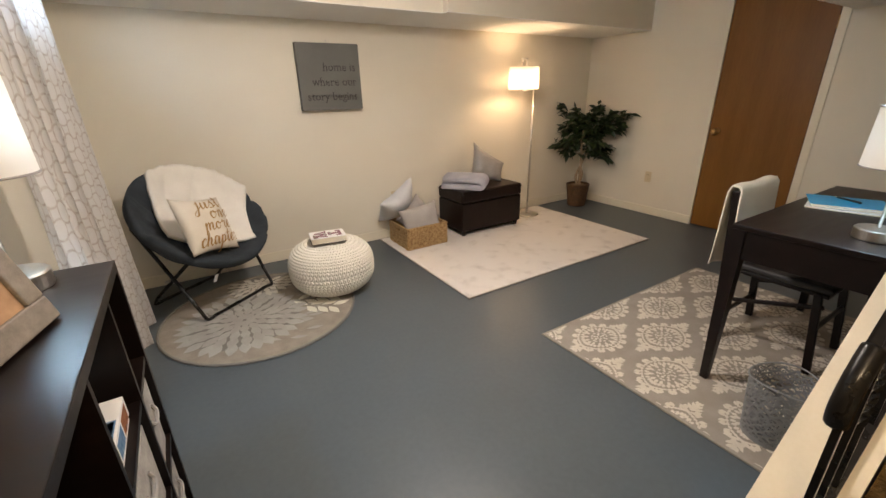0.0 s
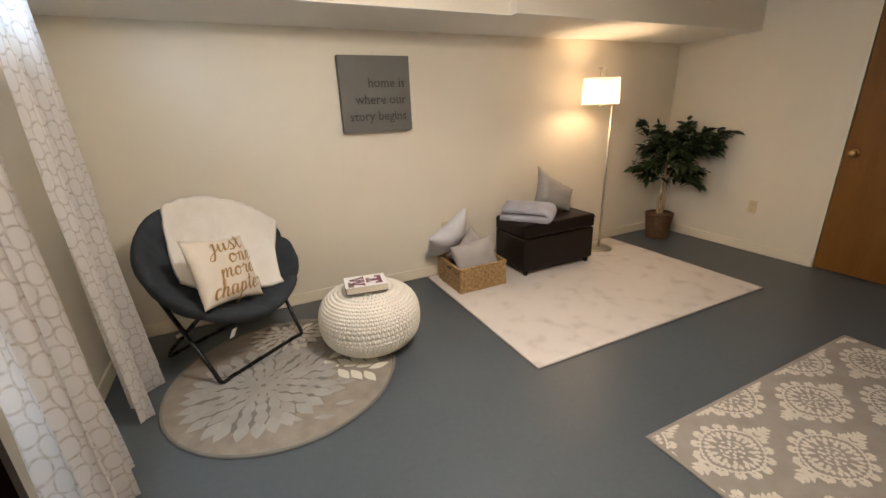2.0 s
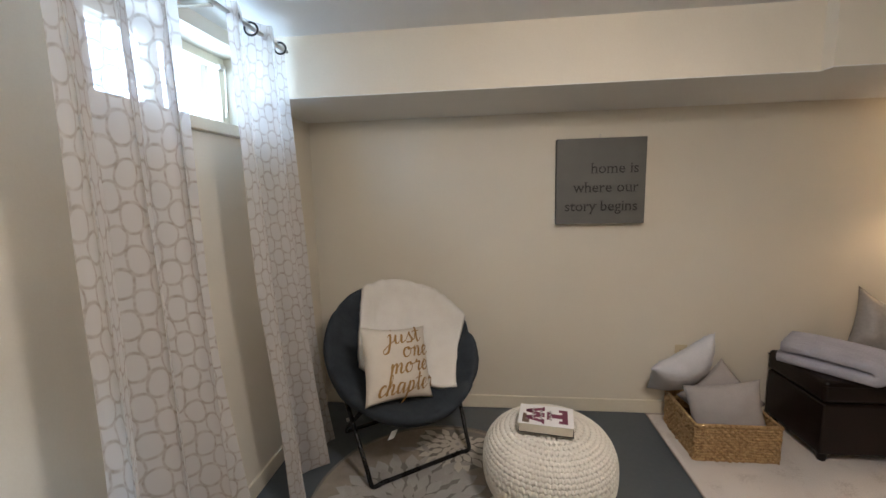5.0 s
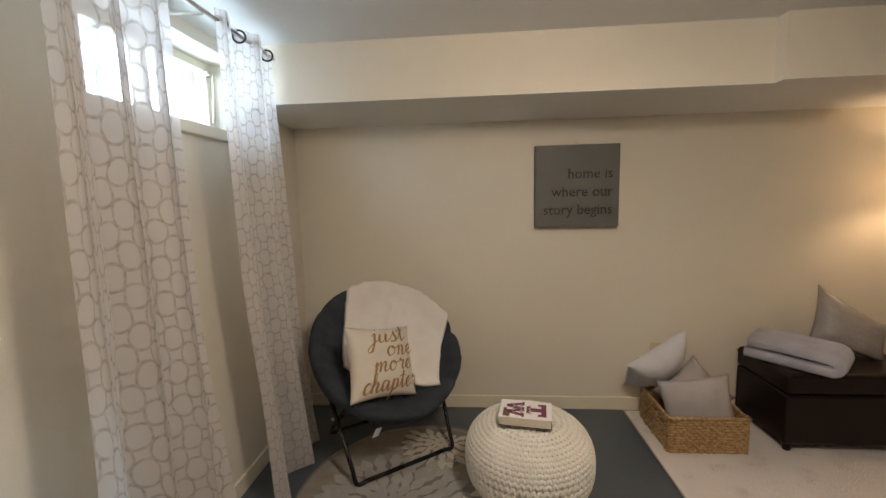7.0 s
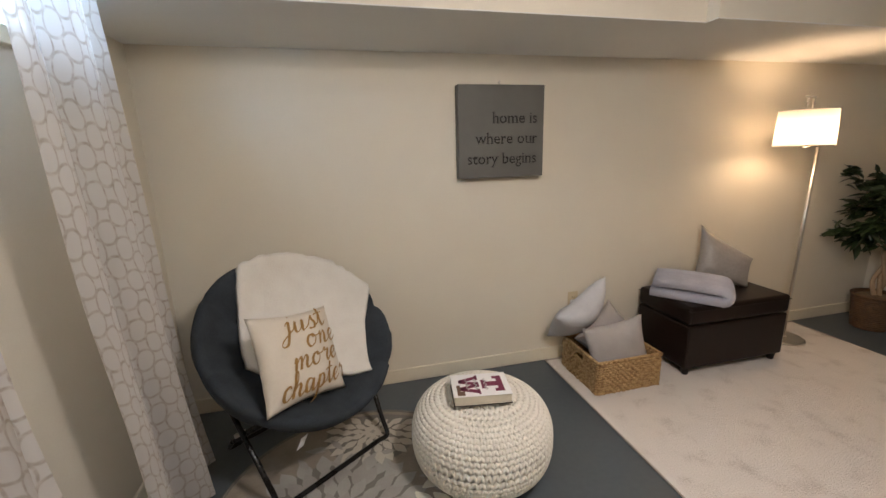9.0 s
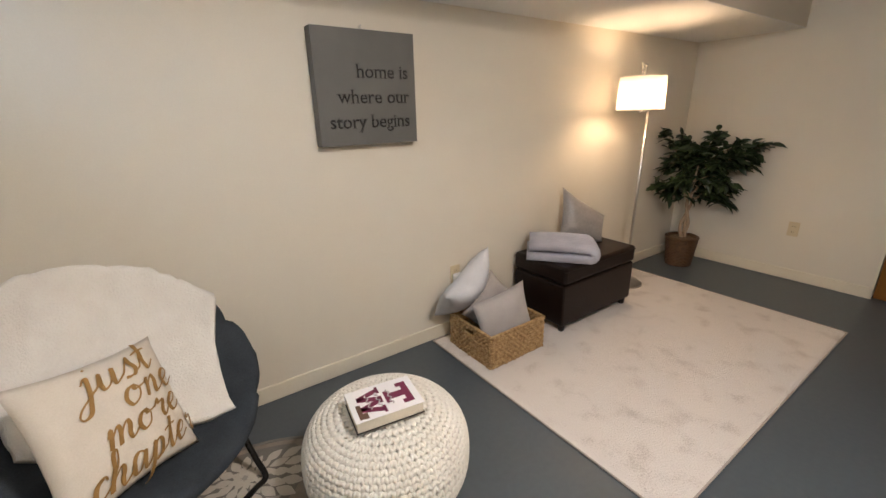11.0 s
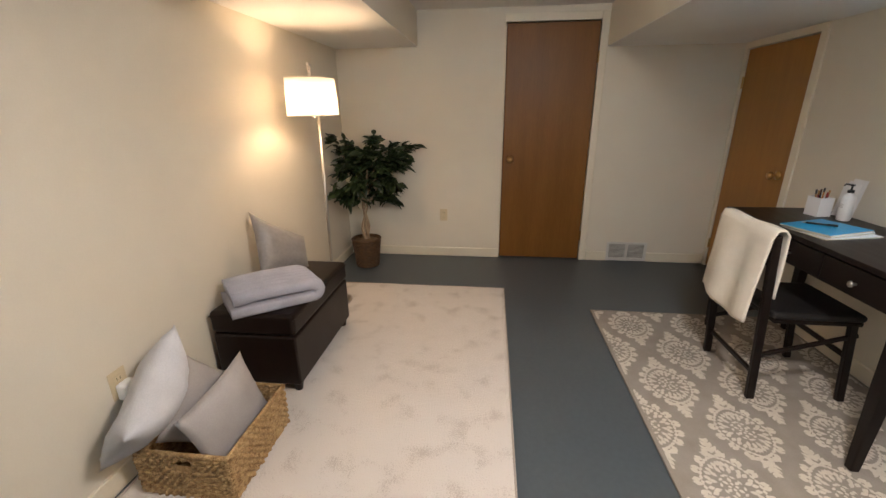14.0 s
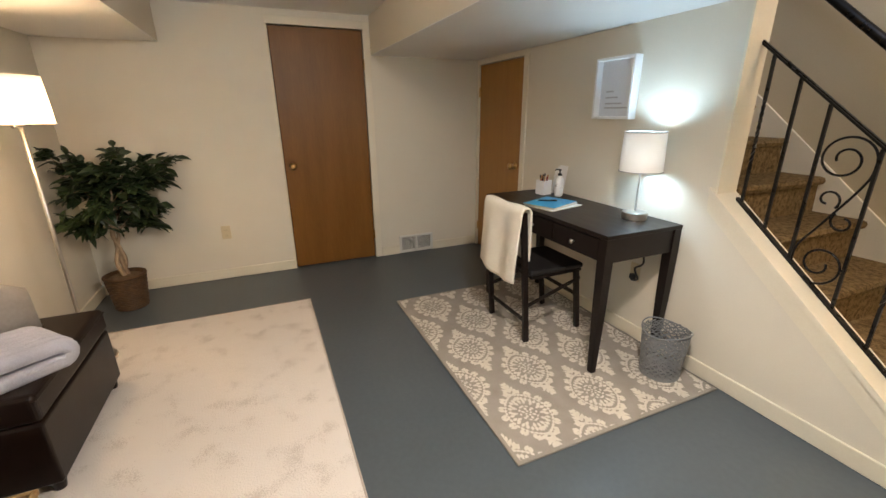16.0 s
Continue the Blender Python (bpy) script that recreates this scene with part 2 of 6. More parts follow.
# ---- doors, window, vent, outlets ----
PLATE = material("almond_plastic", (0.62, 0.52, 0.34), 0.4)
SLOT = material("dark_slot", (0.02, 0.018, 0.015), 0.6)
WHITEPLASTIC = material("white_plastic", (0.8, 0.8, 0.8), 0.35)
VENT = varied("white_vent_enamel", (0.63, 0.62, 0.58), (0.69, 0.68, 0.64), 6, 80, 0.45, 0.05, 0.05, 0.0005)
GLASS = material("window_glass", (1, 1, 1), 0.02)
GLASS.node_tree.nodes["Principled BSDF"].inputs["Transmission Weight"].default_value = 1.0


def knob(parent, place, out):
    """A round brass door knob with its rose; out is the way it sticks out."""
    turn = Vector(out).to_track_quat("Z", "Y").to_matrix().to_4x4()
    bm = lathe(bmesh.new(), [(0, 0), (0.031, 0), (0.031, 0.006), (0.024, 0.011), (0.012, 0.014), (0.011, 0.03), (0.019, 0.036), (0.027, 0.048), (0.026, 0.060), (0.017, 0.068), (0, 0.070)], steps=24)
    bmesh.ops.transform(bm, matrix=Matrix.Translation(place) @ turn, verts=bm.verts)
    return part("door_knob", bm, BRASS, parent, "round antique brass knob", smooth=True)


def hinge(parent, x, y, z):
    bm = lathe(bmesh.new(), [(0, -0.045), (0.007, -0.045), (0.007, 0.045), (0, 0.045)], (x, y, z), 10)
    part("hinge", bm, BRASS, parent, "dull brass hinge")


door = tagged(part("door_1", boxed(X1 - 0.002, X1 + 0.04, EDOOR[0], EDOOR[1], 0.012, EDOOR[2], bevel=0.002), DOORWOOD), "closed flush door in brown walnut veneer", "door", kind="structure")
knob(door, (X1 - 0.002, 2.603, 0.945), (-1, 0, 0))
hinge(door, X1 - 0.006, EDOOR[0] - 0.006, 1.78), hinge(door, X1 - 0.006, EDOOR[0] - 0.006, 0.24)
door = tagged(part("door_2", boxed(SDOOR[0], SDOOR[1], YS - 0.04, YS + 0.002, 0.012, SDOOR[2], bevel=0.002), OAKDOOR), "closed low flush door in honey-brown veneer", "door", kind="structure")
knob(door, (3.935, YS + 0.002, 0.925), (0, 1, 0))
hinge(door, SDOOR[1] + 0.006, YS + 0.006, 1.56), hinge(door, SDOOR[1] + 0.006, YS + 0.006, 0.22)


def trim(bm, label="ivory painted wooden trim"):
    return structure("trim", bm, TRIM, label, "trim")


trim(boxed(X1 - 0.012, X1, EDOOR[0] - 0.066, EDOOR[0] - 0.006, 0, EDOOR[2] + 0.07, bevel=0.004), "ivory painted door casing")
trim(boxed(X1 - 0.012, X1, EDOOR[0] - 0.006, EDOOR[1] + 0.02, EDOOR[2] + 0.01, EDOOR[2] + 0.07, bevel=0.004), "ivory painted head casing over the door")
trim(boxed(X1 - 0.006, X1, EDOOR[1] + 0.006, EDOOR[1] + 0.02, 0, EDOOR[2] + 0.01), "thin ivory door stop along the door")
trim(boxed(SDOOR[0] - 0.07, SDOOR[0] - 0.008, YS, YS + 0.014, 0, ZS - 0.004, bevel=0.004), "ivory painted door casing")
trim(boxed(SDOOR[0] - 0.008, SDOOR[1] + 0.05, YS, YS + 0.012, SDOOR[2] + 0.01, ZS - 0.004, bevel=0.003), "ivory painted head casing over the low door")
trim(boxed(SDOOR[1] + 0.008, SDOOR[1] + 0.05, YS, YS + 0.014, 0, SDOOR[2] + 0.01, bevel=0.004), "ivory painted door casing")

# return-air vent low on the end wall
vent = thing("wall_vent", label="white metal return vent with two louvred panels", category="vent")
# dark plate on the wall stands in for the shaded duct between the slats
part("shade_plate", boxed(X1 - 0.004, X1, 1.325, 1.645, 0.03, 0.165), SLOT, vent)
bm = bmesh.new()
for y0, y1, z0, z1 in ((1.305, 1.665, 0.165, 0.185), (1.305, 1.665, 0.005, 0.03), (1.305, 1.327, 0.03, 0.165), (1.643, 1.665, 0.03, 0.165), (1.474, 1.496, 0.03, 0.165)):
    box(bm, X1 - 0.016, X1, y0, y1, z0, z1, bevel=0.002)
part("frame", bm, VENT, vent)
for y0, y1 in ((1.327, 1.474), (1.496, 1.643)):
    for k in range(11):
        z = 0.034 + k * 0.012
        bm = bmesh.new()
        prism(bm, [(X1 - 0.013, z), (X1 - 0.0125, z + 0.002), (X1 - 0.007, z + 0.005), (X1 - 0.007, z + 0.003)], 1, y0, y1)
        part("slat", bm, VENT, vent)


def outlet(place, turn, plugged=False):
    """A duplex outlet; its face looks along local -y."""
    o = thing("wall_outlet", place, turn, "almond plastic duplex power outlet on the wall", "outlet")
    part("plate", boxed(-0.036, 0.036, -0.006, 0, -0.058, 0.058, bevel=0.003), PLATE, o)
    for z in (-0.024, 0.024):
        part("socket", boxed(-0.017, 0.017, -0.0085, -0.006, z - 0.014, z + 0.014, bevel=0.004), PLATE, o)
        for x in (-0.007, 0.007):
            part("slot", boxed(x - 0.0012, x + 0.0012, -0.0090, -0.0085, z - 0.006, z + 0.006), SLOT, o)
    return o


outlet((X1, 3.212, 0.415), -90)
outlet((1.995, Y1, 0.400), 0)
outlet((2.52, YS, 0.43), 180)
plug = thing("plug_adapter", (1.998, Y1 - 0.009, 0.375), 0, "white plastic plug-in adapter in the outlet", "adapter")
part("housing", boxed(-0.031, 0.031, -0.045, 0, -0.035, 0.035, bevel=0.012, seg=3), WHITEPLASTIC, plug)
part("face", lathe(bmesh.new(), [(0.010, 0), (0.016, 0), (0.016, 0.002), (0.010, 0.002), (0.010, 0)], steps=20), GREYCLOTH, plug, "grey ring on the front").matrix_basis = pose(0.0, -0.045, 0, 90, 0, 0)

# window
win = tagged(new("window_1"), "small basement hopper window, white frame, bright daylight outside", "window", kind="structure")
y0, y1, z0, z1 = WIN
for a in ((y0, y0 + 0.045, z0, z1), (y1 - 0.045, y1, z0, z1), (y0 + 0.045, y1 - 0.045, z0, z0 + 0.045), (y0 + 0.045, y1 - 0.045, z1 - 0.04, z1), (3.11, 3.14, z0 + 0.045, z1 - 0.04)):
    part("window_frame", boxed(-0.53, -0.47, *a, bevel=0.004), TRIM, win)
for a in ((y0 + 0.045, 3.11), (3.14, y1 - 0.045)):
    pane = part("pane", boxed(-0.502, -0.498, *a, z0 + 0.045, z1 - 0.04), GLASS, win)
    pane.visible_shadow = False
bm = bmesh.new()
tube(bm, smooth_line([(-0.46, 3.50, 2.06), (-0.44, 3.51, 2.05), (-0.445, 3.515, 1.95), (-0.44, 3.50, 1.87), (-0.45, 3.505, 1.82)], 5), 0.0025, 6)
box(bm, -0.47, -0.44, 3.485, 3.525, 2.04, 2.065, bevel=0.004)
part("latch", bm, NICKEL, win, "small latch with a pull cord")
trim(boxed(X0 - 0.145, X0 + 0.03, y0 - 0.04, y1 + 0.04, z0 - 0.05, z0, bevel=0.005), "white painted window sill")
LAWN = varied("pale_gravel_outside", (0.42, 0.40, 0.36), (0.55, 0.53, 0.49), 0.8, 14, 0.9, 0.05, 0.6, 0.02)
structure("ground", boxed(-60, -0.62, -55, 60, 1.5, 1.6), LAWN, "pale gravel ground outside the basement window", "ground")

# ---- stairs ----
for k in range(10):
    x = 1.185 + 0.235 * k
    z = 0.203 * (k + 1)
    bm = bmesh.new()
    n = [(x, z - 0.203), (x + 0.006, z - 0.05), (x - 0.018, z - 0.042), (x - 0.026, z - 0.022), (x - 0.018, z - 0.005), (x, z), (x + 0.26, z), (x + 0.26, z - 0.203)]
    prism(bm, n, 1, Y0 + 0.02, 0.645)
    structure("stair_step", bm, CARPET, "stair step covered in brown twist-pile carpet", "step")
bm = bmesh.new()
sl = 0.203 / 0.235
prism(bm, [(1.0, 0), (1.0, 0.17), (1.09, 0.19), (3.5, 0.19 + 2.41 * sl), (3.5, 0.0)], 1, Y0, Y0 + 0.018)
trim(bm, "ivory painted skirting board along the stairs")
bm = bmesh.new()
prism(bm, [(XEND, cap_z(XEND) - 0.03), (XPOST + 0.035, cap_z(XPOST + 0.035) - 0.03), (XPOST + 0.035, cap_z(XPOST + 0.035)), (XEND, cap_z(XEND))], 1, 0.645, YS + 0.022)
trim(bm, "ivory painted sloping cap on the half wall")
bm = bmesh.new()
prism(bm, [(XEND, cap_z(XEND) - 0.075), (XPOST + 0.035, cap_z(XPOST + 0.035) - 0.075), (XPOST + 0.035, cap_z(XPOST + 0.035) - 0.03), (XEND, cap_z(XEND) - 0.03)], 1, YS, YS + 0.012)
prism(bm, [(XEND, cap_z(XEND) - 0.12), (XPOST + 0.035, cap_z(XPOST + 0.035) - 0.12), (XPOST + 0.035, cap_z(XPOST + 0.035) - 0.078), (XEND, cap_z(XEND) - 0.078)], 1, YS, YS + 0.007)
trim(bm, "ivory painted moulding under the sloping cap")
bm = bmesh.new()
box(bm, XPOST, XPOST + 0.012, 0.652, YS + 0.006, cap_z(XPOST), 2.9)
trim(bm, "ivory painted corner trim beside the staircase")
box_end = structure("half_wall_end", boxed(XEND - 0.012, XEND, 0.65, YS + 0.01, 0, cap_z(XEND)), TRIM, "ivory painted end board of the half wall", "trim")

# wrought-iron railing on the half wall
YR = 0.69


def top_z(x):
    return 1.702 + 0.82 * (x - 2.142)


rail = thing("stair_railing", (0, 0, 0), 0, "black wrought-iron stair railing with twisted bars and scrolls", "railing")
bm = bmesh.new()
prism(bm, [(1.19, top_z(1.19) - 0.013), (2.142, top_z(2.142) - 0.013), (2.142, top_z(2.142) + 0.008), (1.19, top_z(1.19) + 0.008)], 1, YR - 0.013, YR + 0.013)
bmesh.ops.bevel(bm, geom=bm.edges[:], offset=0.006, segments=2, affect="EDGES")
part("handrail", bm, BLACKMETAL, rail)
part("rail_end", tube(bmesh.new(), smooth_line([(1.22, YR, top_z(1.22) - 0.004), (1.19, YR, top_z(1.19) - 0.004), (1.165, YR, top_z(1.165) - 0.010), (1.150, YR, top_z(1.150) - 0.040), (1.156, YR, top_z(1.156) - 0.075)], 5), 0.018, 12), BLACKMETAL, rail, "rounded down-turned end of the handrail", smooth=True)
bm = bmesh.new()
prism(bm, [(1.06, cap_z(1.06)), (2.075, cap_z(2.075)), (2.075, cap_z(2.075) + 0.014), (1.06, cap_z(1.06) + 0.014)], 1, YR - 0.013, YR + 0.013)
part("bottom_rail", bm, BLACKMETAL, rail)


def twisted_bar(x, twist):
    z0, z1 = cap_z(x) + 0.01, top_z(x) - 0.012
    bm, rings = bmesh.new(), []
    n = 40 if twist else 2
    for i in range(n + 1):
        f = i / n
        a = math.pi / 4 + (min(max((f - 0.28) / 0.44, 0), 1) * math.pi * 5 if twist else 0)
        rings.append([bm.verts.new((x + 0.0086 * math.cos(a + k * math.pi / 2), YR + 0.0086 * math.sin(a + k * math.pi / 2), z0 + f * (z1 - z0))) for k in range(4)])
    for p, q in zip(rings, rings[1:]):
        for k in range(4):
            bm.faces.new((p[k], p[(k + 1) % 4], q[(k + 1) % 4], q[k]))
    bm.faces.new(rings[0][::-1]), bm.faces.new(rings[-1])
    part("baluster", bm, BLACKMETAL, rail, "twisted iron bar" if twist else "")


for x, tw in ((2.052, True), (1.925, False), (1.797, False), (1.598, False), (1.456, True), (1.327, False), (1.198, False)):
    twisted_bar(x, tw)


def spiral(cx, cz, r0, r1, a0, a1, n=26):
    return [(cx + (r0 + (r1 - r0) * i / n) * math.cos(a0 + (a1 - a0) * i / n), YR, cz + (r0 + (r1 - r0) * i / n) * math.sin(a0 + (a1 - a0) * i / n)) for i in range(n + 1)]


def scroll(points):
    part("scroll", tube(bmesh.new(), points, 0.0050, 8), BLACKMETAL, rail, smooth=True)


pi = math.pi
# one long S crosses the panel and curls in at both ends; a small pair of curls sits on its middle
upper, lower = spiral(1.702, 1.195, 0.100, 0.026, pi, -2.1 * pi, 44), spiral(1.688, 0.752, 0.100, 0.026, 0.0, -3.1 * pi, 44)
middle = smooth_line([upper[0], (1.607, YR, 1.135), (1.640, YR, 1.062), (1.683, YR, 0.985), (1.735, YR, 0.895), (1.780, YR, 0.815), lower[0]], 6)
scroll(upper[:0:-1] + middle + lower[1:])
scroll(spiral(1.719, 1.030, 0.044, 0.018, 1.25 * pi, -0.45 * pi, 26))
scroll(spiral(1.650, 0.945, 0.044, 0.018, 0.25 * pi, -1.45 * pi, 26))
bm = lathe(bmesh.new(), [(0, -0.01), (0.012, -0.008), (0.012, 0.006), (0.008, 0.012), (0.018, 0.030), (0.012, 0.048), (0, 0.066)], (2.142, YR, top_z(2.142) + 0.012), 8)
part("finial", bm, BLACKMETAL, rail, "small iron bud at the rail's head")
rail2 = thing("wall_handrail", (0, 0, 0), 0, "dark handrail on brackets along the stair wall", "handrail")
bm = bmesh.new()
tube(bm, [(1.2, -0.06, 0.98), (3.2, -0.06, 0.98 + 2.0 * 0.9)], 0.024, 12)
part("rail", bm, BLACKMETAL, rail2, smooth=True)
for x in (1.4, 2.5, 3.1):
    part("bracket", tube(bmesh.new(), [(x, Y0, 0.90 + (x - 1.2) * 0.9), (x, -0.06, 0.90 + (x - 1.2) * 0.9), (x, -0.06, 0.97 + (x - 1.2) * 0.9)], 0.008, 8), BLACKMETAL, rail2)

# ---- soft goods helpers ----


def pillow(bm, w, h, t, n=18, sag=0.0):
    """A stuffed square cushion lying in the local xy plane, pinched at its corners."""
    def surf(u, v, side):
        a, b = 1 - abs(u) ** 2.6, 1 - abs(v) ** 2.6
        k = (max(a, 0) * max(b, 0)) ** 0.55
        pinch_x = 1 - 0.095 * (1 - abs(v) ** 2) * abs(u)
        pinch_y = 1 - 0.095 * (1 - abs(u) ** 2) * abs(v)
        wob = 0.10 * noise.noise(Vector((u * 2.1 + w * 9, v * 2.1, side * 3.3))) + 0.10 * (abs(u) + abs(v)) * noise.noise(Vector((u * 5.5, v * 5.5 + h * 9, side)))
        return Vector((u * w / 2 * pinch_x, v * h / 2 * pinch_y, side * t / 2 * k * (1 + wob) - sag * v * v))
    grid = {}
    for side in (1, -1):
        for i in range(n + 1):
            for j in range(n + 1):
                edge = i in (0, n) or j in (0, n)
                if edge and side == -1:
                    grid[side, i, j] = grid[1, i, j]
                else:
                    grid[side, i, j] = bm.verts.new(surf(2 * i / n - 1, 2 * j / n - 1, side))
        for i in range(n):
            for j in range(n):
                q = [grid[side, i, j], grid[side, i + 1, j], grid[side, i + 1, j + 1], grid[side, i, j + 1]]
                bm.faces.new(q if side == 1 else q[::-1])
    return surf


def text_mesh(words, size, shear=0.0, align="CENTER", bold=0.0):
    """The outline-filled mesh data of a line of writing, in its own xy plane."""
    cu = bpy.data.curves.new("writing", "FONT")
    cu.body, cu.size, cu.shear, cu.align_x, cu.offset = words, size, shear, align, bold
    cu.resolution_u = 3
    ob = bpy.data.objects.new("writing", cu)
    scene.collection.objects.link(ob)
    bpy.context.view_layer.update()
    me = bpy.data.meshes.new_from_object(ob.evaluated_get(bpy.context.evaluated_depsgraph_get()))
    scene.collection.objects.unlink(ob)
    bpy.data.objects.remove(ob)
    return me


def writing(bm, words, size, x, y, wrap=None, shear=0.0, align="CENTER", bold=0.0, tilt=0.0):
    """Adds writing at (x, y) to bm; wrap(x, y) gives each point's place."""
    me = text_mesh(words, size, shear, align, bold)
    c, s = math.cos(tilt), math.sin(tilt)
    vs = [bm.verts.new((wrap or (lambda a, b: Vector((a, b, 0))))(x + c * v.co.x - s * v.co.y, y + s * v.co.x + c * v.co.y)) for v in me.vertices]
    for p in me.polygons:
        try:
            bm.faces.new([vs[i] for i in p.vertices])
        except ValueError:
            pass
    bpy.data.meshes.remove(me)


def frame_of(centre, across, up):
    x = Vector(across).normalized()
    n = x.cross(Vector(up)).normalized()
    y = n.cross(x)
    m = Matrix((x, y, n)).transposed().to_4x4()
    m.translation = centre
    return m


def stitched(name, low, high, scale, spacing, bump=0.6, depth=0.004, axis=0):
    """Cloth with parallel ribs."""
    m = varied(name, low, high, 6, scale, 0.92, 0.04, bump, depth)
    b = m.node_tree.nodes["Principled BSDF"]
    tc = node(m, "ShaderNodeTexCoord")
    wv = node(m, "ShaderNodeTexWave", Scale=spacing, Distortion=1.2, Detail=2.0)
    wv.bands_direction = "XYZ"[axis]
    wire(m, tc.outputs["Object"], wv.inputs["Vector"])
    bp = node(m, "ShaderNodeBump", Strength=0.7, Distance=depth)
    wire(m, wv.outputs[1], bp.inputs["Height"])
    old = b.inputs["Normal"].links[0].from_socket
    wire(m, old, bp.inputs["Normal"])
    wire(m, bp.outputs[0], b.inputs["Normal"])
    return m


RUG_PLUSH = varied("pale_plush_pile", (0.53, 0.475, 0.43), (0.68, 0.63, 0.58), 7, 150, 0.95, 0.03, 0.9, 0.006)
for n in RUG_PLUSH.node_tree.nodes:
    if n.bl_idname == "ShaderNodeValToRGB":
        n.color_ramp.elements[0].position, n.color_ramp.elements[1].position = 0.37, 0.46
RUG_EDGE = varied("beige_rug_binding", (0.40, 0.34, 0.29), (0.48, 0.41, 0.36), 7, 160, 0.9, 0.04, 0.5, 0.002)
RUG_TAUPE = varied("taupe_woven_pile", (0.265, 0.235, 0.20), (0.34, 0.305, 0.265), 9, 260, 0.95, 0.03, 0.8, 0.003)
RUG_IVORY = varied("ivory_woven_pile", (0.56, 0.515, 0.445), (0.66, 0.61, 0.535), 14, 200, 0.95, 0.03, 0.8, 0.003)
GROUND_GREY = varied("slate_grey_pile", (0.150, 0.138, 0.122), (0.205, 0.19, 0.168), 7, 240, 0.95, 0.03, 0.8, 0.003)
PETAL_SILVER = varied("silver_grey_pile", (0.30, 0.287, 0.262), (0.38, 0.362, 0.332), 8, 240, 0.95, 0.03, 0.8, 0.003)
RUG_GREY = varied("warm_grey_pile", (0.21, 0.182, 0.148), (0.31, 0.27, 0.222), 11, 240, 0.95, 0.03, 0.8, 0.003)
PETAL_GREY = varied("mid_grey_pile", (0.28, 0.262, 0.238), (0.36, 0.338, 0.305), 8, 240, 0.95, 0.03, 0.8, 0.003)
PETAL_SAND = varied("sand_pile", (0.44, 0.405, 0.34), (0.53, 0.49, 0.42), 8, 240, 0.95, 0.03, 0.8, 0.003)
PETAL_CREAM = varied("cream_pile", (0.60, 0.58, 0.48), (0.70, 0.67, 0.56), 8, 240, 0.95, 0.03, 0.8, 0.003)


def petal(bm, x, y, length, width, angle, z, tip=0.6, mat=0, thick=0.0015):
    """A leaf-shaped patch of pile; it starts at (x, y) and points along angle."""
    c, s = math.cos(angle), math.sin(angle)
    ts = (0, 0.18, 0.40, tip, 0.82, 1)
    ws = (0.12, 0.58, 0.98, 0.92, 0.46, 0)
    left, right = [], []
    for t, w in zip(ts, ws):
        a, b = t * length, w * width / 2
        left.append((x + c * a - s * b, y + s * a + c * b))
        right.append((x + c * a + s * b, y + s * a - c * b))
    ring = right + left[-2::-1]
    lift = z + thick * (0.7 + 0.8 * ((x * 7919.3 + y * 6011.7 + angle * 311.1) % 1.0))
    f = bm.faces.new([bm.verts.new((p[0], p[1], lift)) for p in ring])
    f.material_index = mat
    return f


# ---- rugs ----
rug = thing("plush_rug", (2.8475, 3.385, 0), 0, "pale pinkish-beige plush area rug under the ottoman", "rug")
bm = bmesh.new()
nx, ny = 150, 105
w, h = 2.095, 1.48
g = [[None] * (ny + 1) for _ in range(nx + 1)]
for i in range(nx + 1):
    for j in range(ny + 1):
        u, v = (i / nx - 0.5) * w, (j / ny - 0.5) * h
        edge = min(w / 2 - abs(u), h / 2 - abs(v))
        z = 0.013 * min(1, (edge + 0.004) / 0.012) if edge < 0.012 else 0.013
        z += 0.0016 * noise.noise(Vector((u * 9, v * 9, 0))) + 0.0016 * noise.noise(Vector((u * 38, v * 38, 4)))
        # the far corner does not lie quite straight
        wave = 0.018 * max(0, u / (w / 2) - 0.55) * math.sin(v * 9) if v > 0.1 else 0
        g[i][j] = bm.verts.new((u + wave, v, max(z, 0.004)))
for i in range(nx):
    for j in range(ny):
        bm.faces.new((g[i][j], g[i + 1][j], g[i + 1][j + 1], g[i][j + 1]))
part("rug_body", bm, RUG_PLUSH, rug, smooth=True)
bm = bmesh.new()
a, b = w / 2 + 0.003, h / 2 + 0.003
tube(bm, [(-a, -b, 0.006), (a, -b, 0.006), (a, b, 0.006), (-a, b, 0.006)], 0.0055, 8, closed=True)
part("binding", bm, RUG_EDGE, rug, "stitched beige binding")

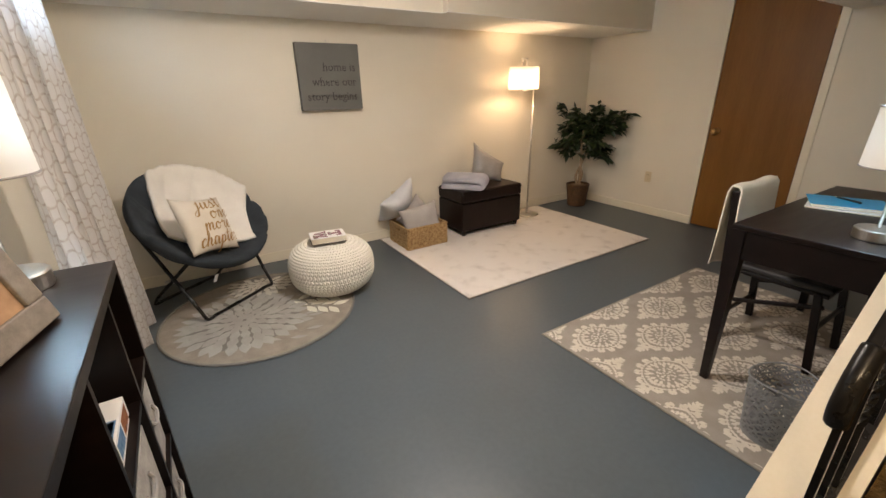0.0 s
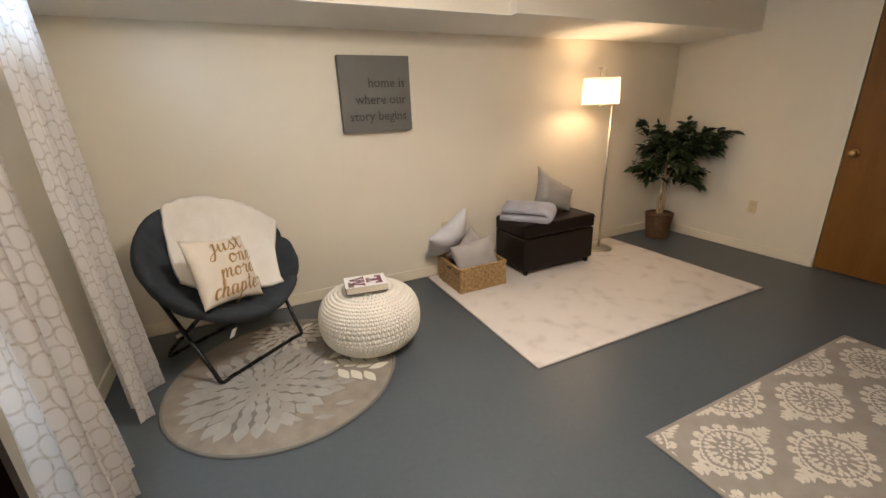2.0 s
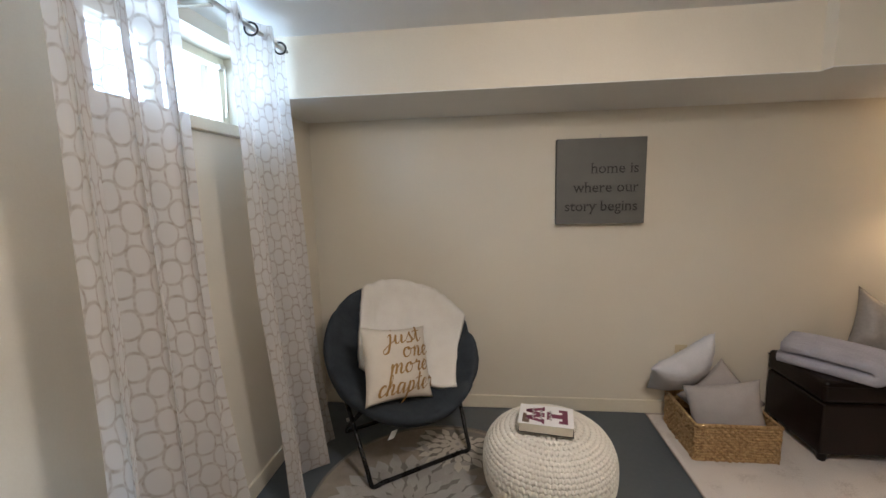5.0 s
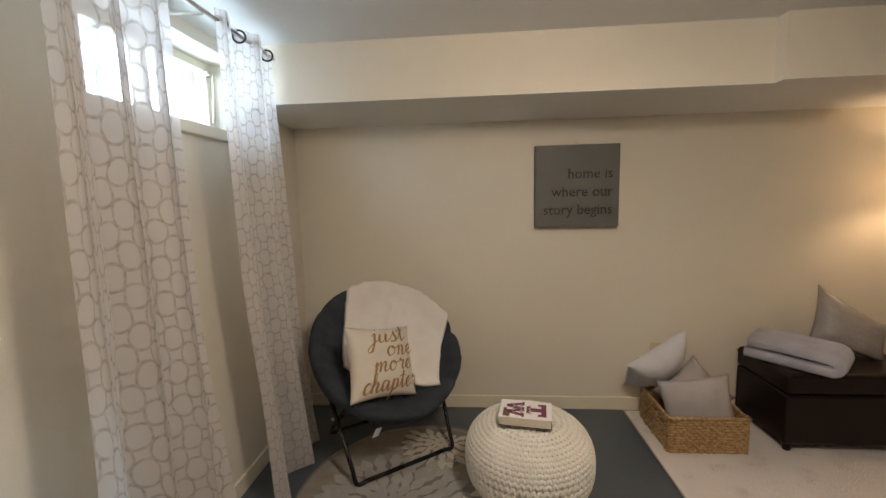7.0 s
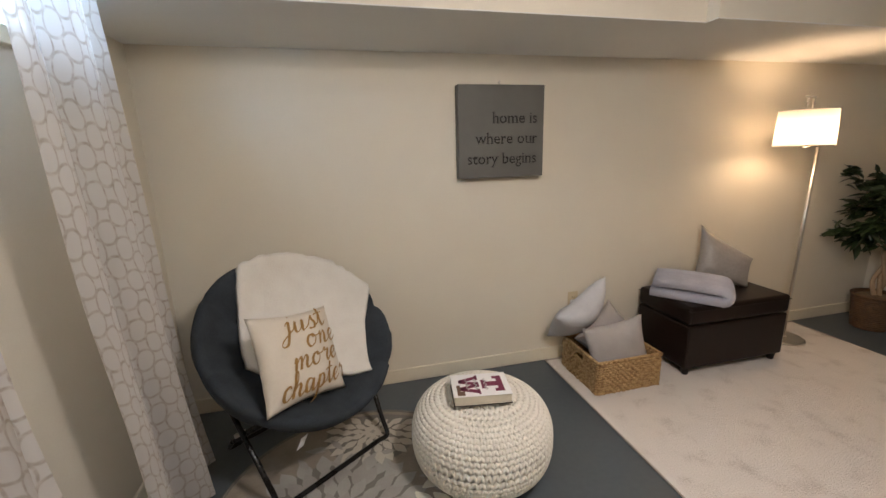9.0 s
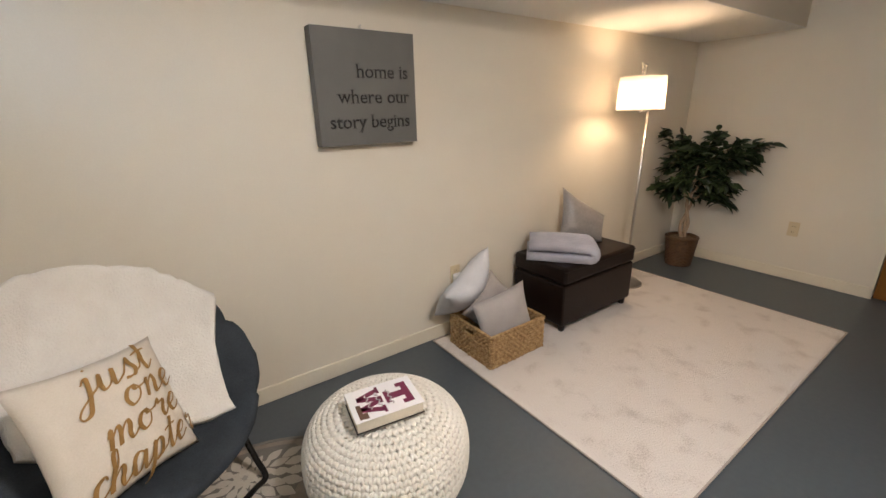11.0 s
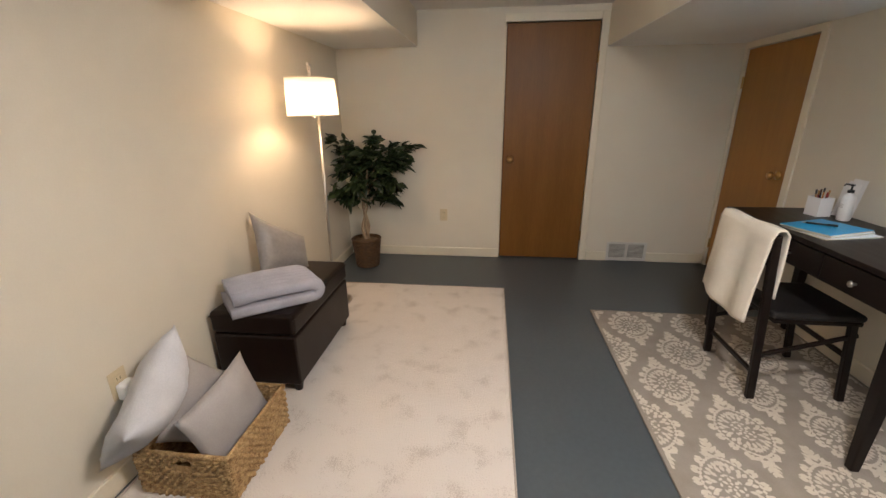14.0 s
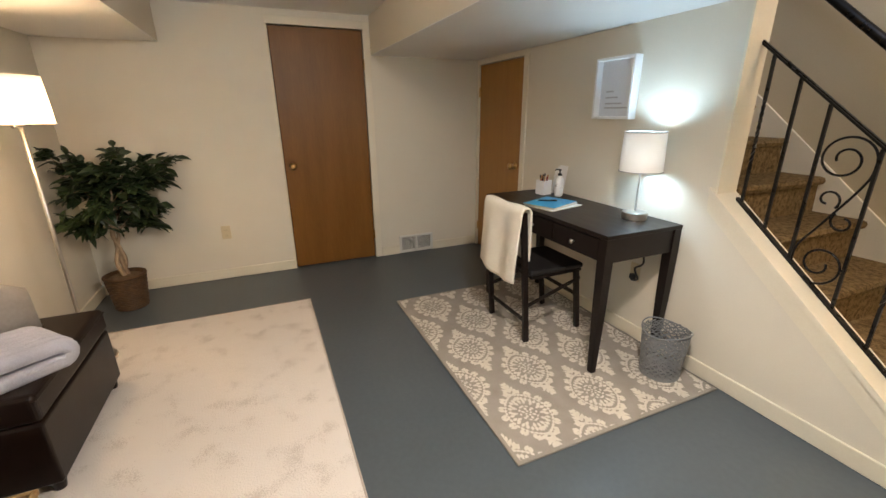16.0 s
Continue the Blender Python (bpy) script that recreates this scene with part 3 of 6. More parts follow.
rug = thing("medallion_rug", (2.7345, 1.427, 0), 0, "taupe rug with woven ivory medallions under the desk", "rug")
w, h = 1.681, 1.206
part("rug_body", boxed(-w / 2, w / 2, -h / 2, h / 2, 0.001, 0.0105, bevel=0.003), RUG_TAUPE, rug)
def medallion(bm, cx, cy, z):
    """An ogee wreath, drawn out along x, round a rosette."""
    L, W = 0.176, 0.128

    def lens(a):
        """The half-width of a pointed oval, with its sign."""
        return math.sin(a) * abs(math.sin(a)) ** 0.38
    # outer wreath of leaflets
    n = 34
    for k in range(n):
        a = 2 * math.pi * (k + 0.5) / n
        ogee = (1 + 0.12 * abs(math.cos(a)) ** 8)
        x, y = L * ogee * math.cos(a), W * lens(a)
        out = math.atan2(y / W, x / L) + 0.35 * (1 if (k % 2) else -1)
        petal(bm, cx + x * 0.84, cy + y * 0.84, 0.036, 0.023, out, z)
    for k in range(40):
        a = 2 * math.pi * k / 40
        x, y = L * 0.82 * math.cos(a), W * 0.82 * lens(a)
        petal(bm, cx + x, cy + y, 0.024, 0.014, a + math.pi / 2, z)
    for r, m, ln, wd, tang in ((0.56, 30, 0.027, 0.018, 0.0), (0.40, 14, 0.034, 0.017, 0.0), (0.30, 12, 0.020, 0.011, 1.57), (0.12, 6, 0.022, 0.014, 0.0)):
        for k in range(m):
            a = 2 * math.pi * (k + 0.5 * (m % 4 == 0)) / m
            petal(bm, cx + L * r * math.cos(a), cy + W * r * lens(a), ln, wd, math.atan2(W * math.sin(a), L * math.cos(a)) + tang, z)
    for k in range(4):
        a = math.pi / 2 * k
        petal(bm, cx + 0.006 * math.cos(a), cy + 0.006 * math.sin(a), 0.014, 0.012, a, z)
    # tufts at the two tips
    for s in (1, -1):
        for k, (d, spread, ln) in enumerate(((0.165, 0.0, 0.085), (0.170, 0.75, 0.05), (0.170, -0.75, 0.05), (0.195, 0.6, 0.04), (0.195, -0.6, 0.04), (0.222, 0.5, 0.03), (0.222, -0.5, 0.03), (0.150, 1.3, 0.055), (0.150, -1.3, 0.055))):
            petal(bm, cx + s * d, cy, ln, 0.02, spread if s > 0 else math.pi - spread, z)


cut = (((1, 0, 0), (w / 2 - 0.012, 0, 0)), ((-1, 0, 0), (-w / 2 + 0.012, 0, 0)), ((0, 1, 0), (0, h / 2 - 0.012, 0)), ((0, -1, 0), (0, -h / 2 + 0.012, 0)))
for i in range(-2, 4):
    for j in range(-3, 4):
        for ox, oy in ((0, 0), (0.31, -0.2)):
            cx, cy = 2.13 + 0.62 * i + ox - 2.7345, 1.822 + 0.4 * j + oy - 1.427
            if abs(cx) < w / 2 + 0.24 and abs(cy) < h / 2 + 0.13:
                bm = bmesh.new()
                medallion(bm, cx, cy, 0.0105)
                for no, co in cut:
                    bmesh.ops.bisect_plane(bm, geom=bm.verts[:] + bm.edges[:] + bm.faces[:], plane_co=co, plane_no=no, clear_outer=True)
                if len(bm.faces) > 0:
                    part("medallion", bm, RUG_IVORY, rug, "ivory woven medallion")
bm = bmesh.new()
a, b = w / 2 + 0.002, h / 2 + 0.002
tube(bm, [(-a, -b, 0.006), (a, -b, 0.006), (a, b, 0.006), (-a, b, 0.006)], 0.0055, 8, closed=True)
part("binding", bm, RUG_TAUPE, rug)

RC, RR = (0.560, 3.295), 0.60
rug = thing("round_rug", (*RC, 0), 0, "round grey rug with carved flowers and leaves", "rug")
part("rug_body", lathe(bmesh.new(), [(0, 0.009), (RR - 0.02, 0.009), (RR - 0.008, 0.0085), (RR - 0.003, 0.004), (RR - 0.003, 0.0005)], steps=96), RUG_GREY, rug)
part("binding", tube(bmesh.new(), [((RR - 0.002) * math.cos(2 * math.pi * k / 96), (RR - 0.002) * math.sin(2 * math.pi * k / 96), 0.006) for k in range(96)], 0.0085, 8, closed=True), GROUND_GREY, rug, "grey binding round the edge")
rnd = random.Random(5)


def flower(name, cx, cy, rings, mats, label, leave=None):
    bm = bmesh.new()
    for q, (r, m, ln, wd, mi) in enumerate(rings):
        for k in range(m):
            a = 2 * math.pi * (k + 0.5 * (q % 2)) / m + rnd.uniform(-0.04, 0.04)
            x, y = cx + r * math.cos(a), cy + r * math.sin(a)
            far = max(math.hypot(x, y), math.hypot(x + ln * math.cos(a), y + ln * math.sin(a)))
            if far < RR - 0.03 and not (leave and leave(x, y)):
                petal(bm, x, y, ln, wd, a, 0.009, mat=mi)
    part(name, bm, mats, rug, label)


def ground_disc(cx, cy, r, z, mat, label):
    """A round patch of darker pile under a flower, kept inside the rug's border."""
    bm = bmesh.new()
    ring = []
    for k in range(64):
        a = 2 * math.pi * k / 64
        q = Vector((cx, cy)) + r * Vector((math.cos(a), math.sin(a)))
        if q.length > RR - 0.035:
            q *= (RR - 0.035) / q.length
        ring.append(bm.verts.new((q.x, q.y, z)))
    bm.faces.new(ring)
    part("flower_ground", bm, mat, rug, label)


# faint sand leaves over the open ground
bm = bmesh.new()
for k in range(70):
    a, r = rnd.uniform(0, 2 * math.pi), RR * math.sqrt(rnd.uniform(0.02, 0.86))
    x, y = r * math.cos(a), r * math.sin(a)
    if math.hypot(x + 0.12, y + 0.08) > 0.30 and math.hypot(x, y) < RR - 0.13:
        petal(bm, x, y, 0.10, 0.032, -0.5 + rnd.uniform(-0.5, 0.5), 0.0091)
part("leaves", bm, PETAL_GREY, rug, "faint greige leaves in the pile")
BX, BY = 0.435 - RC[0], 3.215 - RC[1]
ground_disc(BX, BY, 0.335, 0.0094, GROUND_GREY, "dark ground of the large flower")
flower("flower", BX, BY, [(0.012, 8, 0.085, 0.052, 0), (0.065, 13, 0.105, 0.056, 0), (0.13, 19, 0.115, 0.058, 1), (0.20, 24, 0.125, 0.064, 0), (0.275, 29, 0.125, 0.068, 1)], [PETAL_GREY, PETAL_SILVER], "silver-grey dahlia flower carved in the pile", leave=lambda x, y: math.hypot(x - 0.065, y - 0.425) < 0.22)
ground_disc(0.625 - RC[0], 3.720 - RC[1], 0.225, 0.0098, GROUND_GREY, "dark ground of the small flower")
flower("flower", 0.625 - RC[0], 3.720 - RC[1], [(0.01, 8, 0.05, 0.032, 0), (0.045, 12, 0.07, 0.038, 0), (0.095, 17, 0.08, 0.042, 0), (0.150, 23, 0.09, 0.046, 0)], [PETAL_SAND], "sand-coloured flower carved in the pile")
bm = bmesh.new()
for x0, y0, ang, count in ((0.20, 0.00, -0.30, 6), (0.26, -0.12, -0.62, 5), (0.33, 0.08, 0.35, 4)):
    for k in range(count):
        d = 0.075 * k
        x, y = x0 + d * math.cos(ang), y0 + d * math.sin(ang)
        for sgn in (1, -1):
            a = ang + sgn * 0.68
            if math.hypot(x + 0.125 * math.cos(a), y + 0.125 * math.sin(a)) < RR - 0.02:
                petal(bm, x + 0.010 * math.cos(a) + (0.03 * math.cos(ang) if sgn > 0 else 0), y + 0.010 * math.sin(a), 0.12, 0.055, a, 0.0098)
part("leaves", bm, PETAL_CREAM, rug, "cream leaf sprays carved in the pile")

# ---- knitted pouf ----
KNIT = varied("cream_knitted_cotton", (0.69, 0.655, 0.575), (0.79, 0.755, 0.675), 10, 200, 0.92, 0.04, 0.6, 0.003)
PC, PR, PH = (1.078, 3.352), 0.298, 0.370
pouf = thing("knitted_pouf", (*PC, 0), 0, "round cream chunky-knit cotton pouf on the floor", "pouf")


def pouf_at(f):
    """The profile from the underside (0) over the rim (0.5) to the top (1)."""
    a = -math.pi / 2 + math.pi * f
    c, s = math.cos(a), math.sin(a)
    return PR * abs(c) ** 0.62, 0.011 + PH / 2 * (1 + (abs(s) ** 0.80) * (1 if s > 0 else -1))


part("filling", lathe(bmesh.new(), [(max(pouf_at(k / 24)[0] - 0.029, 0), 0.006 + pouf_at(k / 24)[1] * 0.97) for k in range(25)], steps=48), KNIT, pouf, smooth=True)
vs, fs = [], []


def stitch(p, q, side, up, r):
    """One fat slanted leg of a knit stitch from p to q."""
    base = len(vs)
    d = q - p
    for t, k in ((0, 0.2), (0.22, 0.95), (0.5, 1.1), (0.78, 0.95), (1, 0.2)):
        for a in range(6):
            c, s = math.cos(a * math.pi / 3), math.sin(a * math.pi / 3)
            vs.append(p + d * t + r * k * (c * side + s * up))
    for t in range(4):
        for a in range(6):
            b0 = base + 6 * t
            fs.append((b0 + a, b0 + (a + 1) % 6, b0 + 6 + (a + 1) % 6, b0 + 6 + a))


rows = 28
cnt = 68
for k in range(3, rows):
    f0, f1 = 0.10 + 0.895 * (k - 3) / (rows - 3), 0.10 + 0.895 * (k - 2) / (rows - 3)
    r0, z0 = pouf_at(f0)
    r1, z1 = pouf_at(min(f1, 1))
    n = max(6, int(round(cnt * max(min(1, (r0 + r1) / 2 / PR / 0.8), 0.1))))
    for i in range(n):
        a = 2 * math.pi * i / n + 0.02 * math.sin(k * 1.7)
        da = math.pi / n
        for sgn in (1, -1):
            lo = Vector((r0 * math.cos(a), r0 * math.sin(a), z0))
            hi = Vector((r1 * math.cos(a + sgn * da * 0.95), r1 * math.sin(a + sgn * da * 0.95), z1))
            outv = Vector((math.cos(a) * abs(z1 - z0) + 1e-4, math.sin(a) * abs(z1 - z0), (r0 - r1))).normalized()
            side = (hi - lo).cross(outv).normalized()
            stitch(lo - outv * 0.002, hi + (hi - lo) * 0.15 - outv * 0.002, side, outv, 0.0080)
me = bpy.data.meshes.new("knit_cover")
me.from_pydata([tuple(v) for v in vs], [], fs)
for p in me.polygons:
    p.use_smooth = True
me.materials.append(KNIT)
cover = new("knit_cover", me)
cover.parent = pouf
tagged(cover, "chunky rows of knitted stitches", kind="stuff")

# ---- book on the pouf ----
PAPER = stitched("book_pages", (0.62, 0.56, 0.44), (0.70, 0.64, 0.52), 200, 160, 0.3, 0.0008, axis=2)
COVER = material("white_book_jacket", (0.80, 0.79, 0.78), 0.28)
MAROON = material("maroon_print", (0.16, 0.018, 0.06), 0.3)
BROWNPRINT = material("brown_print", (0.13, 0.075, 0.05), 0.3)
GREYPRINT = material("grey_print", (0.42, 0.40, 0.39), 0.35)
book = thing("hardback_book", (1.060, 3.312, 0.397), -9, "thick white hardback with maroon letters, lying on the pouf", "book")
bw, bh, bt = 0.235, 0.162, 0.044
part("page_block", boxed(-bw / 2 + 0.004, bw / 2 - 0.004, -bh / 2 + 0.004, bh / 2 - 0.003, 0.003, bt - 0.003), PAPER, book)
part("cover", boxed(-bw / 2, bw / 2, -bh / 2, bh / 2, bt - 0.003, bt, bevel=0.0012), COVER, book)
part("cover", boxed(-bw / 2, bw / 2, -bh / 2, bh / 2, 0, 0.003, bevel=0.0012), SLOT, book, "dark back cover")
part("spine", boxed(-bw / 2, bw / 2, bh / 2 - 0.002, bh / 2 + 0.003, 0, bt, bevel=0.002), COVER, book)


def blocks(name, rects, z, mat, parent, label=""):
    bm = bmesh.new()
    for x0, x1, y0, y1 in rects:
        box(bm, x0, x1, y0, y1, z, z + 0.0006)
    return part(name, bm, mat, parent, label)


blocks("print", [(0.070, 0.093, -0.056, 0.056), (0.056, 0.070, -0.056, -0.036), (0.056, 0.070, 0.036, 0.056), (0.020, 0.070, -0.016, 0.016), (0.004, 0.020, -0.032, 0.032)], bt, MAROON, book, "maroon block letter")
bm = bmesh.new()
for y_top, y_low in ((0.052, 0.027), (0.004, 0.027), (-0.004, -0.027), (-0.052, -0.027)):
    prism(bm, [(-0.012, y_top - 0.011), (-0.012, y_top + 0.011), (-0.088, y_low + 0.011), (-0.088, y_low - 0.011)], 2, bt, bt + 0.0006)
for y in (0.052, 0.0, -0.052):
    box(bm, -0.016, -0.006, y - 0.018, y + 0.018, bt, bt + 0.0006)
part("print", bm, MAROON, book, "maroon block letter")
blocks("print", [(-0.1, -0.085, -0.072, 0.0), (-0.085, -0.07, -0.074, -0.045)], bt + 0.0008, BROWNPRINT, book, "brown corner band")
bm = bmesh.new()
for k, (y, x) in enumerate(((-0.002, 0.02), (0.0, -0.02), (0.0, -0.055))):
    tube(bm, smooth_line([(x + 0.006 * math.sin(i * 2.1), y - 0.04 + 0.08 * i / 9, bt + 0.0012) for i in range(10)], 4), 0.0022, 5)
part("print", bm, GREYPRINT, book, "grey script lines")

# ---- saucer chair ----
DENIM = varied("charcoal_blue_canvas", (0.027, 0.033, 0.040), (0.046, 0.054, 0.064), 9, 220, 0.9, 0.05, 0.6, 0.002, spec=0.2)
CHAIR = pose(0.345, 3.665, 0, 0, 0, 36)
RS, TILT_S, HS, DEPTH = 0.405, radians(41), 0.605, 0.15
chair = thing("saucer_chair", (0.345, 3.665, 0), 36, "folding saucer chair, charcoal-blue quilted seat on black tube legs", "chair")
DISH = Matrix.Translation((0, 0, HS)) @ Matrix.Rotation(TILT_S, 4, "X")


def dish(p, q, lift=0.0):
    """A place on the seat: p across, q up the seat, in the chair's own frame."""
    r = math.hypot(p, q) / RS
    if r <= 1:
        hgt = -DEPTH * (1 - r * r)
    else:
        hgt = -(r - 1) * RS * 2.6
        p, q = p / r * (1 + 0.10 * min(r - 1, 0.3)), q / r * (1 + 0.10 * min(r - 1, 0.3))
    return DISH @ Vector((p, q, hgt + lift))


bm = bmesh.new()
NA, NR = 96, 16
rings = []
prof = [(i / NR * 0.96, 1) for i in range(NR + 1)] + [(1.0, 0.8), (1.035, 0.2), (1.035, -0.5), (1.0, -1.0)] + [(0.9 - 0.9 * i / 8, -1) for i in range(9)]
for r, side in prof:
    ring = []
    for k in range(NA):
        a = 2 * math.pi * k / NA
        puff = 0.032 * abs(math.sin(4 * a)) ** 0.4 * min(1, r * 1.6) * (0.35 + 0.65 * abs(math.sin(r * math.pi * 1.55))) if side > 0 else 0
        rr = r * RS * (1 + (0.007 * abs(math.sin(4 * a)) + 0.010 * noise.noise(Vector((3 * math.cos(a), 3 * math.sin(a), 1.5)))) * max(0, r - 0.8) / 0.2)
        hgt = -DEPTH * (1 - min(r, 1) ** 2) + (0.016 + 0.014 * max(0, min(1, (r - 0.75) / 0.2))) * side + puff
        ring.append(bm.verts.new(DISH @ Vector((rr * math.cos(a), rr * math.sin(a), hgt + (0.013 if side > 0 else 0.006) * noise.noise(Vector((rr * 20 * math.cos(a), rr * 22 * math.sin(a), side)))))))
    rings.append(ring)
for p, q in zip(rings[1:], rings[2:]):
    for k in range(NA):
        bm.faces.new((p[k], p[(k + 1) % NA], q[(k + 1) % NA], q[k]))
bm.faces.new(rings[1])
bmesh.ops.remove_doubles(bm, verts=bm.verts[:], dist=0.0004)
bmesh.ops.recalc_face_normals(bm, faces=bm.faces[:])
part("seat", bm, DENIM, chair, "quilted charcoal-blue canvas seat", smooth=True)
ring_pts = [DISH @ Vector((RS * 1.0 * math.cos(2 * math.pi * k / 64), RS * 1.0 * math.sin(2 * math.pi * k / 64), -0.012)) for k in range(64)]
part("ring_frame", tube(bmesh.new(), ring_pts, 0.011, 10, closed=True), BLACKMETAL, chair, smooth=True)


def leg_loop(name, foot_y, top_y, top_z_, half_foot, half_top):
    pts = [(-half_top, top_y, top_z_), (-half_foot - 0.004, foot_y + (top_y - foot_y) * 0.10, 0.08), (-half_foot + 0.004, foot_y, 0.022), (-half_foot + 0.055, foot_y, 0.021), (half_foot - 0.055, foot_y, 0.021), (half_foot - 0.004, foot_y, 0.022), (half_foot + 0.004, foot_y + (top_y - foot_y) * 0.10, 0.08), (half_top, top_y, top_z_)]
    out = []
    for i, p in enumerate(pts):
        out.append(Vector(p))
    line = [out[0]] + smooth_line(out[1:4], 6) + smooth_line(out[4:7], 6) + [out[7]]
    part(name, tube(bmesh.new(), line, 0.0115, 10), BLACKMETAL, chair, smooth=True)


leg_loop("front_leg", -0.205, 0.16, 0.62, 0.285, 0.355)
leg_loop("back_leg", 0.325, -0.20, 0.42, 0.255, 0.315)
for s in (-1, 1):
    part("bolt", lathe(bmesh.new(), [(0, -0.022), (0.009, -0.022), (0.009, 0.022), (0, 0.022)], steps=10), NICKEL, chair).matrix_basis = pose(s * 0.302, 0.032, 0.265, 0, 90, 0)
bm = boxed(-0.025, 0.025, -0.001, 0.001, -0.05, 0.0)
part("tag", bm, WHITEPLASTIC, chair, "white cloth care tag").matrix_basis = pose(-0.16, -0.225, 0.29, 20, 15, 30)

FLEECE = varied("white_fleece", (0.74, 0.70, 0.64), (0.80, 0.77, 0.71), 12, 160, 0.97, 0.02, 0.8, 0.005)
throw = thing("fleece_blanket", (0.345, 3.665, 0), 36, "white fleece blanket draped over the chair's back", "blanket")
bm = bmesh.new()
nu, nv = 34, 40
g = []
for i in range(nu + 1):
    col = []
    for j in range(nv + 1):
        u, v = i / nu, j / nv
        ang = radians(103 - 82 * u)
        corner = max(0.0, 1 - abs(u - 0.86) / 0.2)
        top = Vector((math.cos(ang), math.sin(ang))) * RS * (1.17 + 0.06 * corner)
        bot = Vector((-0.245 + u * 0.435, -0.03 - 0.25 * u - 0.012 * math.sin(u * 9)))
        p = top.lerp(bot, v)
        crease = abs(math.sin(u * 11 + 0.9 * math.sin(v * 2.3) + 0.5)) ** 0.45 - 0.75
        fold = (0.010 + 0.036 * math.exp(-((u - 0.36) / 0.22) ** 2)) * crease * math.sin(min(1, v * 1.25) * math.pi) + 0.010 * noise.noise(Vector((u * 4, v * 4, 2))) + 0.004 * noise.noise(Vector((u * 17, v * 17, 5)))
        r = math.hypot(*p) / RS
        lift = 0.064 + fold + 0.03 * max(0, 1 - abs(r - 1) * 5)
        col.append(bm.verts.new(dish(p.x, p.y, lift)))
    g.append(col)
for i in range(nu):
    for j in range(nv):
        bm.faces.new((g[i][j], g[i][j + 1], g[i + 1][j + 1], g[i + 1][j]))
bmesh.ops.recalc_face_normals(bm, faces=bm.faces[:])
bmesh.ops.solidify(bm, geom=bm.faces[:], thickness=0.022)
part("fleece", bm, FLEECE, throw, smooth=True)

IVORYCLOTH = varied("ivory_cotton", (0.62, 0.56, 0.47), (0.70, 0.64, 0.55), 8, 260, 0.9, 0.05, 0.5, 0.002)
GOLDINK = material("gold_ink", (0.33, 0.19, 0.055), 0.45, 0.25)
cushion = new("word_cushion")
cushion.matrix_world = frame_of((0.352, 3.475, 0.597), (0.531, 0.560, -0.168), (-0.16, 0.27, 0.63))
tagged(cushion, "square ivory cushion with gold script, propped in the chair", "cushion")
bm = bmesh.new()
surf = pillow(bm, 0.40, 0.37, 0.13, 26)
part("case", bm, IVORYCLOTH, cushion, smooth=True)


def on_cushion(x, y):
    s = surf(max(-1, min(1, x / 0.20)), max(-1, min(1, y / 0.185)), 1)
    return Vector((x, y, s.z + 0.0025))


GLYPHS = {}


def glyph(name, advance, *strokes):
    """One letter of a joined brush script: strokes through points, with the height of an x as 1."""
    GLYPHS[name] = (advance, strokes)


glyph("j", 0.52, ((0.02, 0.72), (0.16, 0.98), (0.26, 0.9), (0.24, 0.1), (0.14, -0.75), (-0.1, -0.95), (-0.22, -0.68), (0.05, -0.2), (0.52, 0.3)), ((0.25, 1.42), (0.29, 1.45), (0.33, 1.48)))
glyph("u", 0.95, ((0, 0.3), (0.14, 0.95), (0.12, 0.3), (0.25, 0.0), (0.48, 0.25), (0.62, 0.95), (0.6, 0.3), (0.70, 0.02), (0.95, 0.3)))
glyph("s", 0.72, ((0, 0.3), (0.25, 0.85), (0.34, 1.12), (0.38, 0.78), (0.52, 0.35), (0.4, 0.02), (0.12, 0.06), (0.3, 0.0), (0.72, 0.3)))
glyph("t", 0.62, ((0, 0.3), (0.22, 1.2), (0.27, 1.7), (0.22, 0.5), (0.33, 0.0), (0.62, 0.4)), ((-0.12, 1.12), (0.15, 1.22), (0.55, 1.24)))
glyph("o", 0.92, ((0.5, 0.95), (0.18, 0.85), (0.04, 0.4), (0.25, 0.0), (0.58, 0.2), (0.66, 0.65), (0.45, 0.95), (0.5, 0.72), (0.92, 0.8)))
glyph("n", 0.9, ((0, 0.8), (0.1, 0.98), (0.12, 0.5), (0.09, 0.0), (0.18, 0.55), (0.42, 0.98), (0.54, 0.75), (0.51, 0.25), (0.62, 0.0), (0.9, 0.3)))
glyph("m", 1.32, ((0, 0.6), (0.1, 0.98), (0.12, 0.5), (0.09, 0.0), (0.18, 0.55), (0.40, 0.98), (0.50, 0.7), (0.47, 0.0), (0.57, 0.55), (0.80, 0.98), (0.93, 0.75), (0.90, 0.25), (1.03, 0.0), (1.32, 0.3)))
glyph("e", 0.72, ((0, 0.3), (0.36, 0.52), (0.46, 0.85), (0.28, 1.0), (0.08, 0.55), (0.22, 0.04), (0.45, 0.05), (0.72, 0.35)))
glyph("r", 0.78, ((0, 0.75), (0.14, 1.12), (0.22, 0.86), (0.48, 0.9), (0.44, 0.3), (0.52, 0.0), (0.78, 0.3)))
glyph("c", 0.66, ((0.5, 0.78), (0.38, 1.0), (0.12, 0.72), (0.08, 0.25), (0.28, 0.0), (0.66, 0.35)))
glyph("h", 0.85, ((0, 0.35), (0.3, 1.35), (0.30, 1.85), (0.14, 1.7), (0.08, 0.8), (0.05, 0.0), (0.14, 0.55), (0.36, 0.95), (0.50, 0.75), (0.47, 0.2), (0.58, 0.0), (0.85, 0.3)))
